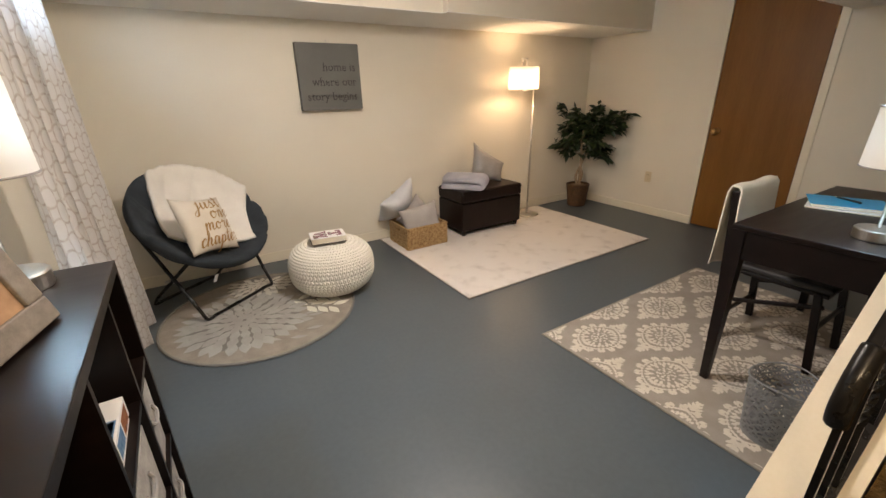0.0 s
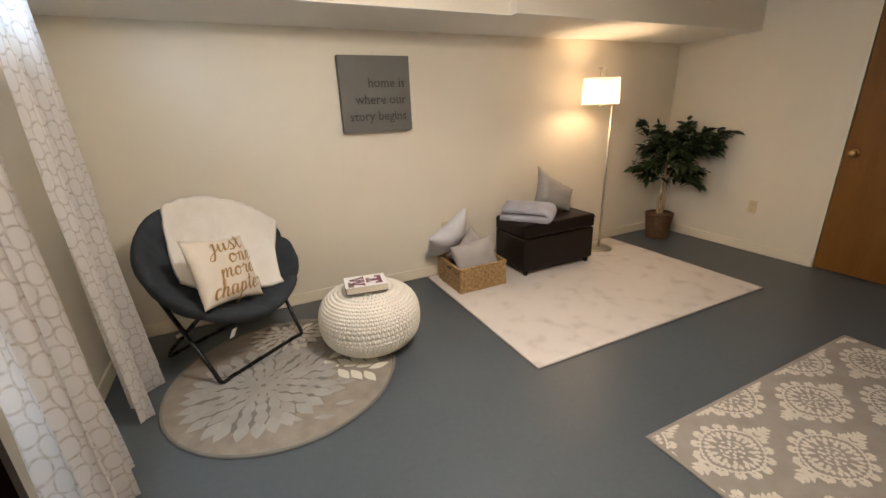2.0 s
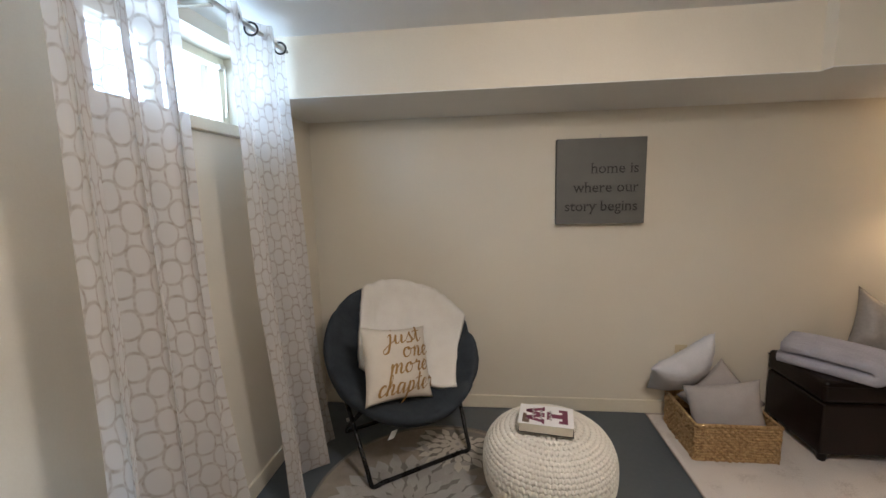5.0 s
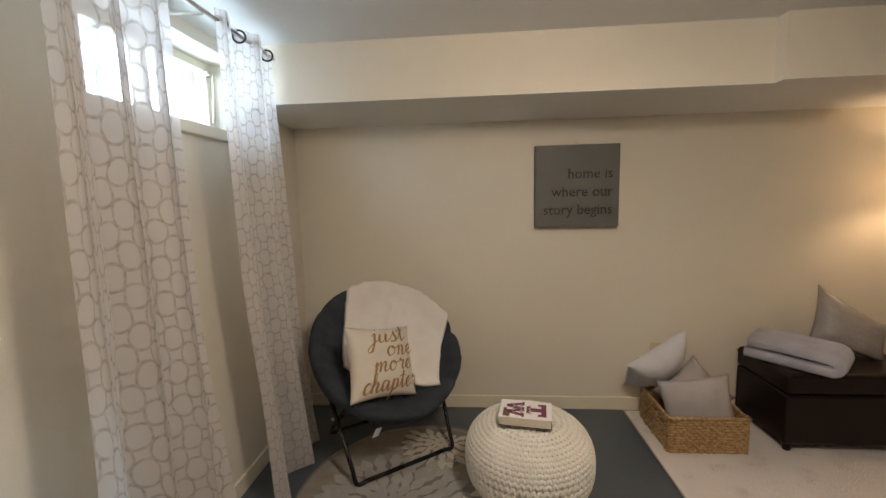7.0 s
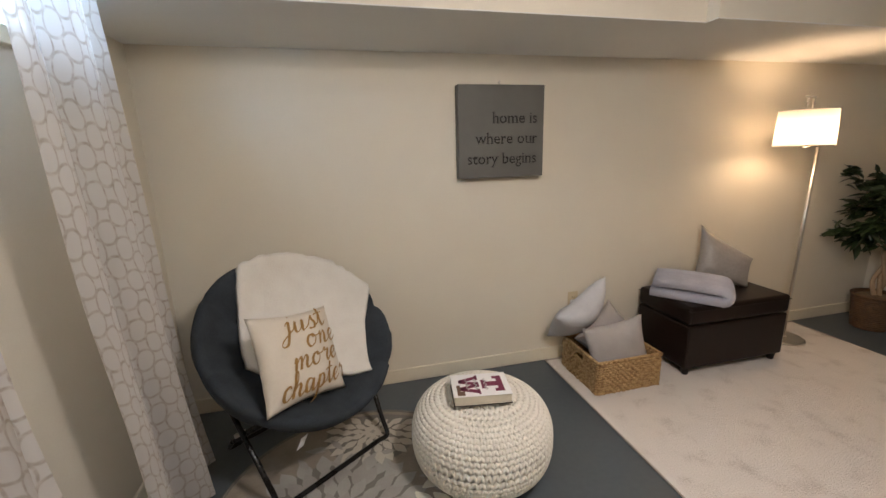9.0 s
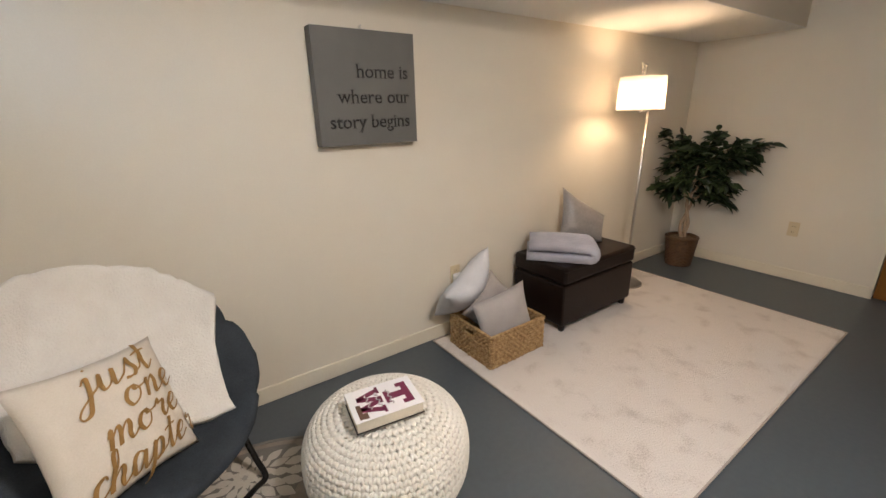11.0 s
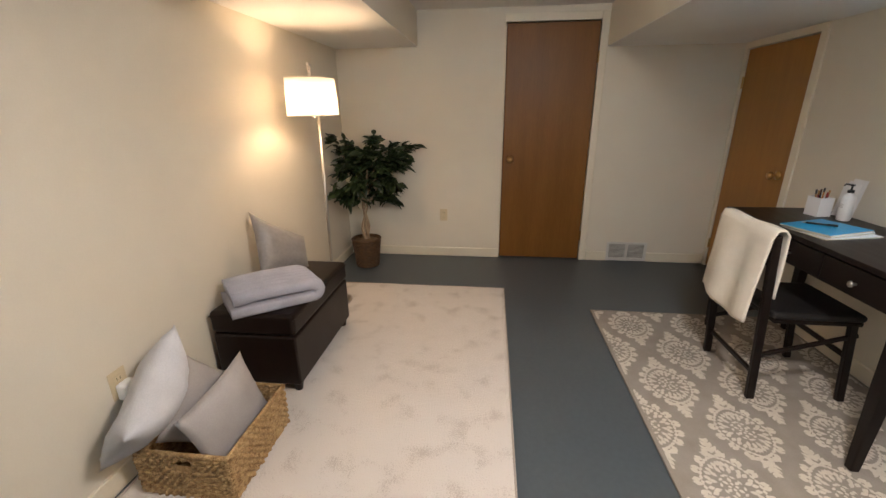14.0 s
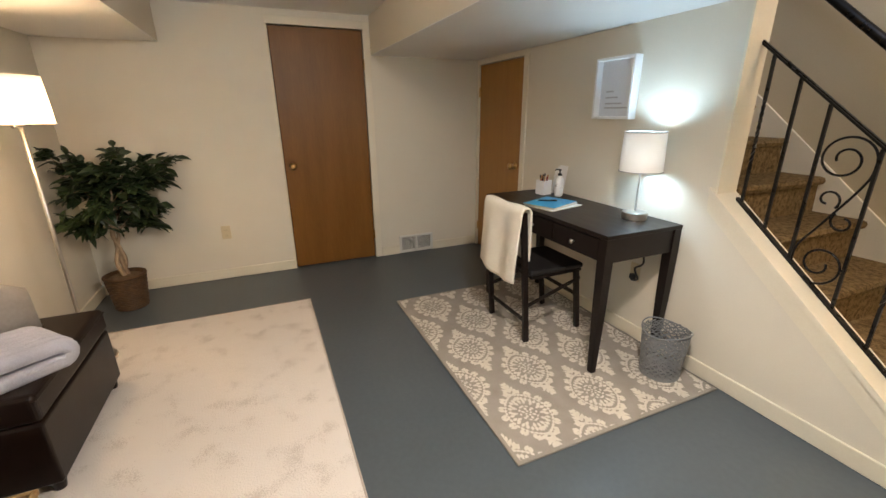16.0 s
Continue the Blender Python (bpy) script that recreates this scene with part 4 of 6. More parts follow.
glyph("a", 0.92, ((0.55, 0.85), (0.32, 1.0), (0.08, 0.65), (0.1, 0.12), (0.35, 0.1), (0.58, 0.92), (0.57, 0.25), (0.68, 0.0), (0.92, 0.3)))
glyph("p", 0.86, ((0, 0.3), (0.16, 0.98), (0.12, 0.2), (0.04, -0.95)), ((0.1, 0.2), (0.30, 0.92), (0.56, 0.8), (0.52, 0.2), (0.28, 0.0), (0.4, 0.02), (0.86, 0.3)))


def script(words, height, x0, x1, y, tilt):
    """A word in joined script between x0 and x1; down strokes are broad and up strokes fine."""
    total = sum(GLYPHS[c][0] for c in words)
    bm, pen_x = bmesh.new(), 0.0
    for c in words:
        for stroke in GLYPHS[c][1]:
            line = smooth_line([((pen_x + p + 0.16 * q) * (x1 - x0) / total, q * height, 0) for p, q in stroke], 7)
            last = None
            for i, p in enumerate(line):
                d = (line[min(i + 1, len(line) - 1)] - line[max(i - 1, 0)]).normalized()
                half = 0.0024 + 0.0038 * max(0.0, -d.y) ** 0.8
                row = []
                for k in (-1, 0, 1):
                    qx, qy = p.x - d.y * half * k, p.y + d.x * half * k
                    row.append(bm.verts.new(on_cushion(x0 + qx, y + qy + tilt * qx)))
                if last:
                    bm.faces.new((last[0], row[0], row[1], last[1])), bm.faces.new((last[1], row[1], row[2], last[2]))
                last = row
        pen_x += GLYPHS[c][0]
    bm.normal_update()
    part("writing", bm, GOLDINK, cushion, "gold brush-script word")


script("just", 0.047, -0.085, 0.125, 0.086, 0.05)
script("one", 0.049, -0.005, 0.165, 0.020, 0.05)
script("more", 0.047, -0.085, 0.150, -0.056, 0.05)
script("chapter", 0.047, -0.150, 0.190, -0.150, 0.06)

# ---- sign on the wall ----
SLATE = varied("slate_grey_metal", (0.110, 0.108, 0.097), (0.138, 0.134, 0.120), 5, 240, 0.55, 0.06, 0.4, 0.001)
# dark tone for the shade seen through the cut letters
SIGNSHADE = varied("dark_sign_shade", (0.030, 0.029, 0.026), (0.040, 0.038, 0.034), 5, 200, 0.7, 0.05, 0.3, 0.001)
sign = thing("word_sign", (1.4685, Y1, 1.475), 0, "square slate-grey metal sign with stencil-cut serif words", "sign")


def stencil_cutter():
    """The words as solid letters with slab serifs, to be cut through the sheet."""
    bm = bmesh.new()
    for words, z in (("home is", 0.048), ("where our", -0.062), ("story begins", -0.172)):
        size = 0.086
        flat = bmesh.new()
        writing(flat, words, size, 0.215, z, align="RIGHT", bold=0.0005)
        bars = []
        for e in flat.edges:
            p, q = e.verts[0].co, e.verts[1].co
            if len(e.link_faces) == 1 and abs(p.y - q.y) < 1e-4 and 0.045 * size < abs(p.x - q.x) < 0.15 * size:
                up = e.link_faces[0].calc_center_median().y > p.y
                bars.append(((p.x + q.x) / 2, p.y, abs(p.x - q.x) / 2 + 0.062 * size, 1 if up else -1))
        got = bmesh.ops.extrude_face_region(flat, geom=flat.faces[:])
        bmesh.ops.translate(flat, verts=[v for v in got["geom"] if isinstance(v, bmesh.types.BMVert)], vec=(0, 0, 0.03))
        bmesh.ops.remove_doubles(flat, verts=flat.verts[:], dist=1e-5)
        for x, y, half, up in bars:
            box(flat, x - half, x + half, min(y, y + up * 0.0030), max(y, y + up * 0.0030), -0.0007, 0.0307)
        bmesh.ops.recalc_face_normals(flat, faces=flat.faces[:])
        me = bpy.data.meshes.new("letters")
        flat.to_mesh(me)
        flat.free()
        bm.from_mesh(me)
        bpy.data.meshes.remove(me)
    bmesh.ops.transform(bm, matrix=Matrix(((1, 0, 0, 0), (0, 0, -1, -0.045), (0, 1, 0, 0), (0, 0, 0, 1))), verts=bm.verts)
    return bm


def temporary(name, bm):
    me = bpy.data.meshes.new(name)
    bm.to_mesh(me)
    bm.free()
    ob = bpy.data.objects.new(name, me)
    scene.collection.objects.link(ob)
    return ob


sheet, cutter = temporary("sheet", boxed(-0.2515, 0.2515, -0.062, -0.058, -0.249, 0.249)), temporary("cutter", stencil_cutter())
cut_mod = sheet.modifiers.new("cut", "BOOLEAN")
cut_mod.operation, cut_mod.object, cut_mod.solver, cut_mod.use_self = "DIFFERENCE", cutter, "EXACT", True
bpy.context.view_layer.update()
cut_sheet = bpy.data.meshes.new_from_object(sheet.evaluated_get(bpy.context.evaluated_depsgraph_get()))
for ob in (sheet, cutter):
    me = ob.data
    bpy.data.objects.remove(ob)
    bpy.data.meshes.remove(me)
bm = bmesh.new()
bm.from_mesh(cut_sheet)
bpy.data.meshes.remove(cut_sheet)
# thin bridges hold the eyes of the letters to the sheet
seen, islands = set(), []
for v in bm.verts:
    if v not in seen:
        stack, isle = [v], []
        seen.add(v)
        while stack:
            u = stack.pop()
            isle.append(u.co.copy())
            for e in u.link_edges:
                o = e.other_vert(u)
                if o not in seen:
                    seen.add(o)
                    stack.append(o)
        islands.append(isle)
islands.sort(key=len)
for isle in islands[:-1]:
    cx, cz = sum(p.x for p in isle) / len(isle), sum(p.z for p in isle) / len(isle)
    top = max(p.z for p in isle)
    box(bm, cx - 0.0022, cx + 0.0022, -0.0615, -0.0585, cz, top + 0.016)
part("panel", bm, SLATE, sign, "slate-grey sheet with stencil-cut serif words")
for a in ((-0.2515, -0.2475, -0.249, 0.249), (0.2475, 0.2515, -0.249, 0.249), (-0.2475, 0.2475, -0.249, -0.245), (-0.2475, 0.2475, 0.245, 0.249)):
    part("edge_return", boxed(a[0], a[1], -0.058, 0, a[2], a[3]), SLATE, sign)
# added dark sheet gives the letters the shade of the gap behind them
part("shade_plate", boxed(-0.2475, 0.2475, -0.050, -0.044, -0.245, 0.245), SIGNSHADE, sign, "dark sheet added for the shade behind the cut words")
part("hanger", tube(bmesh.new(), [(-0.012, -0.03, 0.247), (0, -0.018, 0.262), (0.012, -0.03, 0.247)], 0.0022, 6), NICKEL, sign)
nail = thing("nail", (1.4685, Y1, 1.742), 0, "small steel nail above the sign", "nail")
part("shaft", tube(bmesh.new(), [(0, 0, 0), (0, -0.02, 0.004)], 0.002, 6), NICKEL, nail)
part("head", lathe(bmesh.new(), [(0, 0), (0.005, 0), (0.005, 0.002), (0, 0.002)], steps=10), NICKEL, nail).matrix_basis = pose(0, -0.02, 0.004, 90, 0, 0)

# ---- ottoman with throw and cushion ----
LEATHER = varied("dark_brown_leatherette", (0.008, 0.0040, 0.0028), (0.013, 0.0068, 0.0048), 7, 130, 0.36, 0.07, 0.25, 0.0012, spec=0.25)
ott = thing("storage_ottoman", (2.850, 3.905, 0), 0, "dark brown faux-leather storage bench with hinged lid", "ottoman")
ox, oy = 0.372, 0.213
part("body", boxed(-ox, ox, -oy, oy, 0.06, 0.335, bevel=0.012, seg=3), LEATHER, ott)
bm = boxed(-ox - 0.004, ox + 0.004, -oy - 0.004, oy + 0.004, 0.340, 0.456, bevel=0.022, seg=4)
part("lid", bm, LEATHER, ott, smooth=False)
part("seam", tube(bmesh.new(), [(-ox - 0.003, -oy - 0.003, 0.430), (ox + 0.003, -oy - 0.003, 0.430), (ox + 0.003, oy + 0.003, 0.430), (-ox - 0.003, oy + 0.003, 0.430)], 0.0025, 6, closed=True), LEATHER, ott, "stitched seam round the lid")
for sx in (-1, 1):
    for sy in (-1, 1):
        part("foot", lathe(bmesh.new(), [(0, 0.0), (0.018, 0.0), (0.026, 0.05), (0.026, 0.062), (0, 0.062)], (sx * (ox - 0.04), sy * (oy - 0.035), 0.011), 14), ESPRESSO, ott)
KNITGREY = varied("lavender_grey_knit", (0.35, 0.345, 0.39), (0.45, 0.44, 0.485), 10, 240, 0.94, 0.04, 0.7, 0.003)
thr = thing("folded_throw", (2.625, 3.870, 0.457), 38, "folded lavender-grey ribbed knit throw on the ottoman", "throw")


def folded_throw():
    """One thick knit folded over on itself, open at the back, with ribs along its length."""
    mid = [Vector((0.205, 0.030)), Vector((0.10, 0.031)), Vector((0.0, 0.031)), Vector((-0.10, 0.031)), Vector((-0.165, 0.032))]
    mid += [Vector((-0.165 - 0.036 * math.sin(a), 0.0595 - 0.0285 * math.cos(a))) for a in (math.pi * k / 8 for k in range(1, 8))]
    mid += [Vector((-0.165, 0.088)), Vector((-0.09, 0.091)), Vector((0.0, 0.093)), Vector((0.10, 0.091)), Vector((0.190, 0.084))]
    bm, rings, n, half = bmesh.new(), [], 110, 0.135
    for i in range(n + 1):
        x = (i / n - 0.5) * 2 * half
        rib = 0.019 * abs(math.sin(x * 92)) ** 0.8 - 0.010
        sag = 0.010 * noise.noise(Vector((x * 7, 1.3, 0)))
        t = 0.029 * (1 - 0.35 * abs(x / half) ** 10)
        up_side, low_side = [], []
        for k, p in enumerate(mid):
            d = (mid[min(k + 1, len(mid) - 1)] - mid[max(k - 1, 0)]).normalized()
            nrm = Vector((-d.y, d.x))
            wob = 0.004 * noise.noise(Vector((x * 14, k * 0.6, 3)))
            shift = Vector((0.012 * math.sin(x * 9), sag * (p.y / 0.1)))
            up_side.append(p + shift - nrm * (t - 0.003))
            low_side.append(p + shift + nrm * (t + rib + wob))
        rings.append([bm.verts.new((x, q.x, max(q.y, 0.001))) for q in up_side + low_side[::-1]])
    m = len(rings[0])
    for p, q in zip(rings, rings[1:]):
        for k in range(m):
            bm.faces.new((p[k], p[(k + 1) % m], q[(k + 1) % m], q[k]))
    bm.faces.new(rings[0][::-1]), bm.faces.new(rings[-1])
    bmesh.ops.recalc_face_normals(bm, faces=bm.faces[:])
    part("knit", bm, KNITGREY, thr, "ribbed lavender-grey knit", smooth=True)


folded_throw()
SATIN = varied("grey_satin", (0.27, 0.245, 0.225), (0.34, 0.31, 0.285), 9, 60, 0.38, 0.08, 0.25, 0.002)
cus = new("satin_cushion")
cus.matrix_world = frame_of((3.010, 3.990, 0.648), (0.86, -0.38, -0.16), (0.10, 0.24, 0.90))
tagged(cus, "grey satin cushion slumped against the wall on the ottoman", "cushion")
bm = bmesh.new()
pillow(bm, 0.35, 0.37, 0.12, 20)
for v in bm.verts:
    slump = max(0, (v.co.x / 0.175 + 1) / 2) * max(0, (v.co.y / 0.185 + 1) / 2)
    v.co.y -= 0.46 * 0.37 * slump
    v.co.z *= 1 + 0.35 * slump
part("case", bm, SATIN, cus, smooth=True)

# ---- woven basket with cushions ----
HYACINTH = varied("woven_water_hyacinth", (0.20, 0.105, 0.034), (0.54, 0.37, 0.175), 42, 160, 0.75, 0.1, 0.8, 0.004)
bask = thing("wicker_basket", (2.078, 3.858, 0.013), 0, "rectangular woven water-hyacinth basket with cut-out handles", "basket")
bx, by, bz = 0.205, 0.185, 0.195
part("base", boxed(-bx + 0.01, bx - 0.01, -by + 0.01, by - 0.01, 0, 0.012), HYACINTH, bask)
rb = random.Random(9)


def woven_wall(name, x0, y0, x1, y1, hole):
    """A wall of fat twisted strands laid in courses over upright stakes."""
    bm = bmesh.new()
    d = Vector((x1 - x0, y1 - y0, 0))
    n = Vector((d.y, -d.x, 0)).normalized()
    courses = 13
    for k in range(courses):
        z = 0.008 + k * (bz - 0.012) / (courses - 1)
        spans = [(0, 1)]
        if hole and 8 <= k <= 10:
            spans = [(0, 0.39), (0.61, 1)]
        for a, b in spans:
            m = max(4, int(26 * (b - a)))
            pts, rad = [], []
            for i in range(m + 1):
                u = a + (b - a) * i / m
                pts.append(Vector((x0, y0, z)) + d * u + n * (0.0065 * math.sin((i + (k % 2)) * math.pi * 0.95) + rb.uniform(-0.0015, 0.0015)) + Vector((0, 0, rb.uniform(-0.002, 0.002))))
                rad.append(0.0098 * rb.uniform(0.62, 1.18))
            tube(bm, pts, rad, 6)
    tagged(part(name, bm, HYACINTH, bask, "fat twisted woven strands", smooth=True), kind="stuff")
    bm = bmesh.new()
    box(bm, -d.length / 2, d.length / 2, -0.003, 0.003, 0.0, 0.145 if hole else bz - 0.01)
    if hole:
        box(bm, -d.length / 2, -d.length * 0.11, -0.003, 0.003, 0.145, bz - 0.01)
        box(bm, d.length * 0.11, d.length / 2, -0.003, 0.003, 0.145, bz - 0.01)
    part("lining", bm, HYACINTH, bask).matrix_basis = pose((x0 + x1) / 2, (y0 + y1) / 2, 0, 0, 0, math.degrees(math.atan2(d.y, d.x)))


woven_wall("weave", -bx, -by, bx, -by, False)
woven_wall("weave", bx, by, -bx, by, False)
woven_wall("weave", -bx, by, -bx, -by, True)
woven_wall("weave", bx, -by, bx, by, True)
part("rim", tube(bmesh.new(), [(-bx, -by, bz), (bx, -by, bz), (bx, by, bz), (-bx, by, bz)], 0.011, 8, closed=True), HYACINTH, bask, smooth=True)
COTTON = varied("pale_grey_cotton", (0.52, 0.52, 0.545), (0.62, 0.62, 0.645), 8, 200, 0.9, 0.04, 0.5, 0.002)
TAUPECLOTH = varied("greige_cotton", (0.36, 0.335, 0.32), (0.43, 0.40, 0.385), 8, 200, 0.9, 0.04, 0.5, 0.002)


def cushion_at(centre, across, up, w, h, t, mat, label, bend=0.0):
    c = new("cushion")
    c.matrix_world = frame_of(centre, across, up)
    tagged(c, label, "cushion", "cushions in the basket")
    bm = bmesh.new()
    pillow(bm, w, h, t, 18)
    for v in bm.verts:
        v.co.z += bend * (2 * v.co.x / w) ** 2
    part("case", bm, mat, c, smooth=True)


cushion_at((2.085, 3.800, 0.212), (0.40, -0.02, 0.055), (-0.03, 0.14, 0.60), 0.39, 0.33, 0.11, TAUPECLOTH, "greige cotton cushion standing in the basket")
cushion_at((1.945, 3.970, 0.385), (0.87, 0.19, 0.46), (0.50, 0.72, -0.48), 0.42, 0.33, 0.17, COTTON, "pale grey cotton cushion flopped over the basket's rim", 0.055)
cushion_at((2.130, 3.945, 0.215), (0.70, 0.06, 0.62), (-0.62, 0.20, 0.70), 0.33, 0.33, 0.09, TAUPECLOTH, "greige cushion standing on its corner at the back of the basket")

# ---- lamps ----
SHADE = bpy.data.materials.new("linen_lamp_shade")
SHADE.use_nodes = True
nt = SHADE.node_tree
nt.nodes.remove(nt.nodes["Principled BSDF"])
dif = node(SHADE, "ShaderNodeBsdfDiffuse", Color=(0.86, 0.85, 0.82, 1))
trl = node(SHADE, "ShaderNodeBsdfTranslucent", Color=(0.90, 0.88, 0.84, 1))
mixs = node(SHADE, "ShaderNodeMixShader", Fac=0.80)
wire(SHADE, dif.outputs[0], mixs.inputs[1]), wire(SHADE, trl.outputs[0], mixs.inputs[2])
tcs = node(SHADE, "ShaderNodeTexCoord")
mps = node(SHADE, "ShaderNodeMapping", Scale=(1, 1, 1))
wvs = node(SHADE, "ShaderNodeTexNoise", Scale=420.0, Detail=2.0)
bps = node(SHADE, "ShaderNodeBump", Strength=0.25, Distance=0.001)
wire(SHADE, tcs.outputs["Object"], mps.inputs[0]), wire(SHADE, mps.outputs[0], wvs.inputs[0]), wire(SHADE, wvs.outputs[0], bps.inputs["Height"])
wire(SHADE, bps.outputs[0], dif.inputs["Normal"])
wire(SHADE, mixs.outputs[0], nt.nodes["Material Output"].inputs[0])


SHADE_THICK = SHADE.copy()
SHADE_THICK.name = "lined_lamp_shade"
for n in SHADE_THICK.node_tree.nodes:
    if n.bl_idname == "ShaderNodeMixShader":
        n.inputs[0].default_value = 0.085


def glow(name, colour, strength):
    m = material(name, (0.9, 0.9, 0.9), 0.4)
    b = m.node_tree.nodes["Principled BSDF"]
    b.inputs["Emission Color"].default_value, b.inputs["Emission Strength"].default_value = (*colour, 1), strength
    return m


BULB_WARM, BULB_COOL = glow("lit_warm_bulb", WARM, 12), glow("lit_cool_bulb", COOL, 12)


def shade_parts(lamp, x, y, z0, z1, r0, r1, bulb, edge, cloth=SHADE):
    bm = lathe(bmesh.new(), [(r0, z0), (r1, z1), (r1 - 0.002, z1), (r0 - 0.002, z0), (r0, z0)], (x, y, 0), 48)
    sh = part("shade", bm, cloth, lamp, "white fabric drum shade", smooth=False)
    for f in sh.data.polygons:
        f.use_smooth = True
    for r, z in ((r0, z0), (r1, z1)):
        part("shade_ring", tube(bmesh.new(), [(x + (r + 0.0005) * math.cos(2 * math.pi * k / 48), y + (r + 0.0005) * math.sin(2 * math.pi * k / 48), z) for k in range(48)], 0.0028, 6, closed=True), edge, sh)
    zm = z0 + 0.45 * (z1 - z0)
    bb = part("bulb", lathe(bmesh.new(), [(0, -0.045), (0.013, -0.045), (0.014, -0.015), (0.026, 0.012), (0.026, 0.03), (0.016, 0.046), (0, 0.05)], (x, y, zm - 0.012), 16), bulb, lamp, "lit bulb", smooth=True)
    bb.visible_shadow = False
    part("socket", lathe(bmesh.new(), [(0, -0.09), (0.015, -0.09), (0.017, -0.05), (0, -0.05)], (x, y, zm - 0.005), 16), NICKEL, lamp)


lamp = thing("floor_lamp", (3.535, 3.915, 0), 0, "brushed-nickel floor lamp with lit white drum shade", "lamp")
part("base", lathe(bmesh.new(), [(0, 0.012), (0.125, 0.012), (0.125, 0.022), (0.118, 0.028), (0.02, 0.034), (0.016, 0.045), (0, 0.045)], steps=40), NICKEL, lamp, smooth=False)
part("pole", tube(bmesh.new(), [(0, 0, 0.03), (-0.006, -0.010, 0.7), (-0.016, -0.022, 1.345)], 0.0105, 12), NICKEL, lamp, smooth=True)
lx, ly = 3.325 - 3.535, 3.845 - 3.915
part("lower_arm", tube(bmesh.new(), [(-0.016, -0.022, 1.345), (lx, ly, 1.338)], 0.006, 8), NICKEL, lamp, smooth=True)
part("stem", tube(bmesh.new(), [(lx - 0.03, ly - 0.01, 1.338), (lx - 0.03, ly - 0.01, 1.63)], 0.006, 8), NICKEL, lamp, smooth=True)
part("stem", tube(bmesh.new(), [(lx + 0.045, ly + 0.012, 1.555), (lx + 0.045, ly + 0.012, 1.63)], 0.006, 8), NICKEL, lamp, smooth=True)
part("top_arm", tube(bmesh.new(), [(lx - 0.05, ly - 0.015, 1.632), (lx + 0.06, ly + 0.015, 1.632)], 0.007, 8), NICKEL, lamp, smooth=True)
shade_parts(lamp, lx, ly, 1.350, 1.558, 0.150, 0.142, BULB_WARM, NICKEL)
part("spider", tube(bmesh.new(), [(lx - 0.14, ly, 1.553), (lx + 0.14, ly, 1.553)], 0.002, 6), NICKEL, lamp)


def table_lamp(place, label):
    t = thing("table_lamp", place, 0, label, "lamp", "matching table lamps")
    part("base", lathe(bmesh.new(), [(0, 0), (0.066, 0), (0.068, 0.004), (0.068, 0.038), (0.064, 0.042), (0.05, 0.044), (0.02, 0.046), (0, 0.046)], steps=40), NICKEL, t, "brushed-nickel drum foot")
    part("pole", tube(bmesh.new(), [(0, 0, 0.04), (0, 0, 0.36)], 0.006, 12), NICKEL, t, smooth=True)
    shade_parts(t, 0, 0, 0.268, 0.474, 0.112, 0.105, BULB_COOL, GREYCLOTH, SHADE_THICK)
    return t


DESK_TOP, SHELF_TOP = 0.805, 0.940
table_lamp((2.455, 0.945, DESK_TOP), "brushed-nickel table lamp with white drum shade, lit, on the desk")
table_lamp((-0.085, 1.865, SHELF_TOP), "brushed-nickel table lamp with white drum shade, lit, on the shelf")

# ---- potted fig tree ----
WICKER = varied("brown_wicker_pot", (0.055, 0.027, 0.010), (0.125, 0.064, 0.024), 26, 120, 0.6, 0.1, 0.6, 0.003)
BARK = varied("pale_twisted_bark", (0.26, 0.18, 0.11), (0.40, 0.30, 0.20), 14, 120, 0.85, 0.06, 0.7, 0.004, stretch=(1, 1, 0.35))
SOIL = varied("brown_moss", (0.12, 0.08, 0.04), (0.20, 0.14, 0.08), 40, 200, 0.95, 0.03, 0.9, 0.01)
LEAF = varied("dark_green_leaf", (0.014, 0.026, 0.008), (0.036, 0.060, 0.020), 16, 90, 0.42, 0.1, 0.2, 0.001)
tree = thing("potted_fig_tree", (4.340, 3.895, 0), 0, "artificial fig tree with dark leaves in a brown wicker pot", "plant")
bm = bmesh.new()
for k in range(17):
    z = 0.012 + k * 0.0148
    r = 0.098 + 0.026 * k / 16
    tube(bm, [((r + 0.003 * math.sin(14 * 2 * math.pi * i / 56 + math.pi * (k % 2))) * math.cos(2 * math.pi * i / 56), (r + 0.003 * math.sin(14 * 2 * math.pi * i / 56 + math.pi * (k % 2))) * math.sin(2 * math.pi * i / 56), z) for i in range(56)], 0.0085, 6, closed=True)
lathe(bm, [(0, 0.001), (0.098, 0.001), (0.100, 0.02), (0.122, 0.25), (0.116, 0.25), (0.10, 0.2)], steps=32)
part("pot", bm, WICKER, tree, "brown woven wicker pot", smooth=True)
part("pot_rim", tube(bmesh.new(), [(0.127 * math.cos(2 * math.pi * i / 40), 0.127 * math.sin(2 * math.pi * i / 40), 0.258) for i in range(40)], 0.011, 8, closed=True), WICKER, tree, smooth=True)
bm = bmesh.new()
bmesh.ops.create_uvsphere(bm, u_segments=20, v_segments=8, radius=0.115, matrix=Matrix.Translation((0, 0, 0.235)) @ Matrix.Diagonal((1, 1, 0.25, 1)))
part("soil", bm, SOIL, tree, "brown moss filling")
rt = random.Random(21)
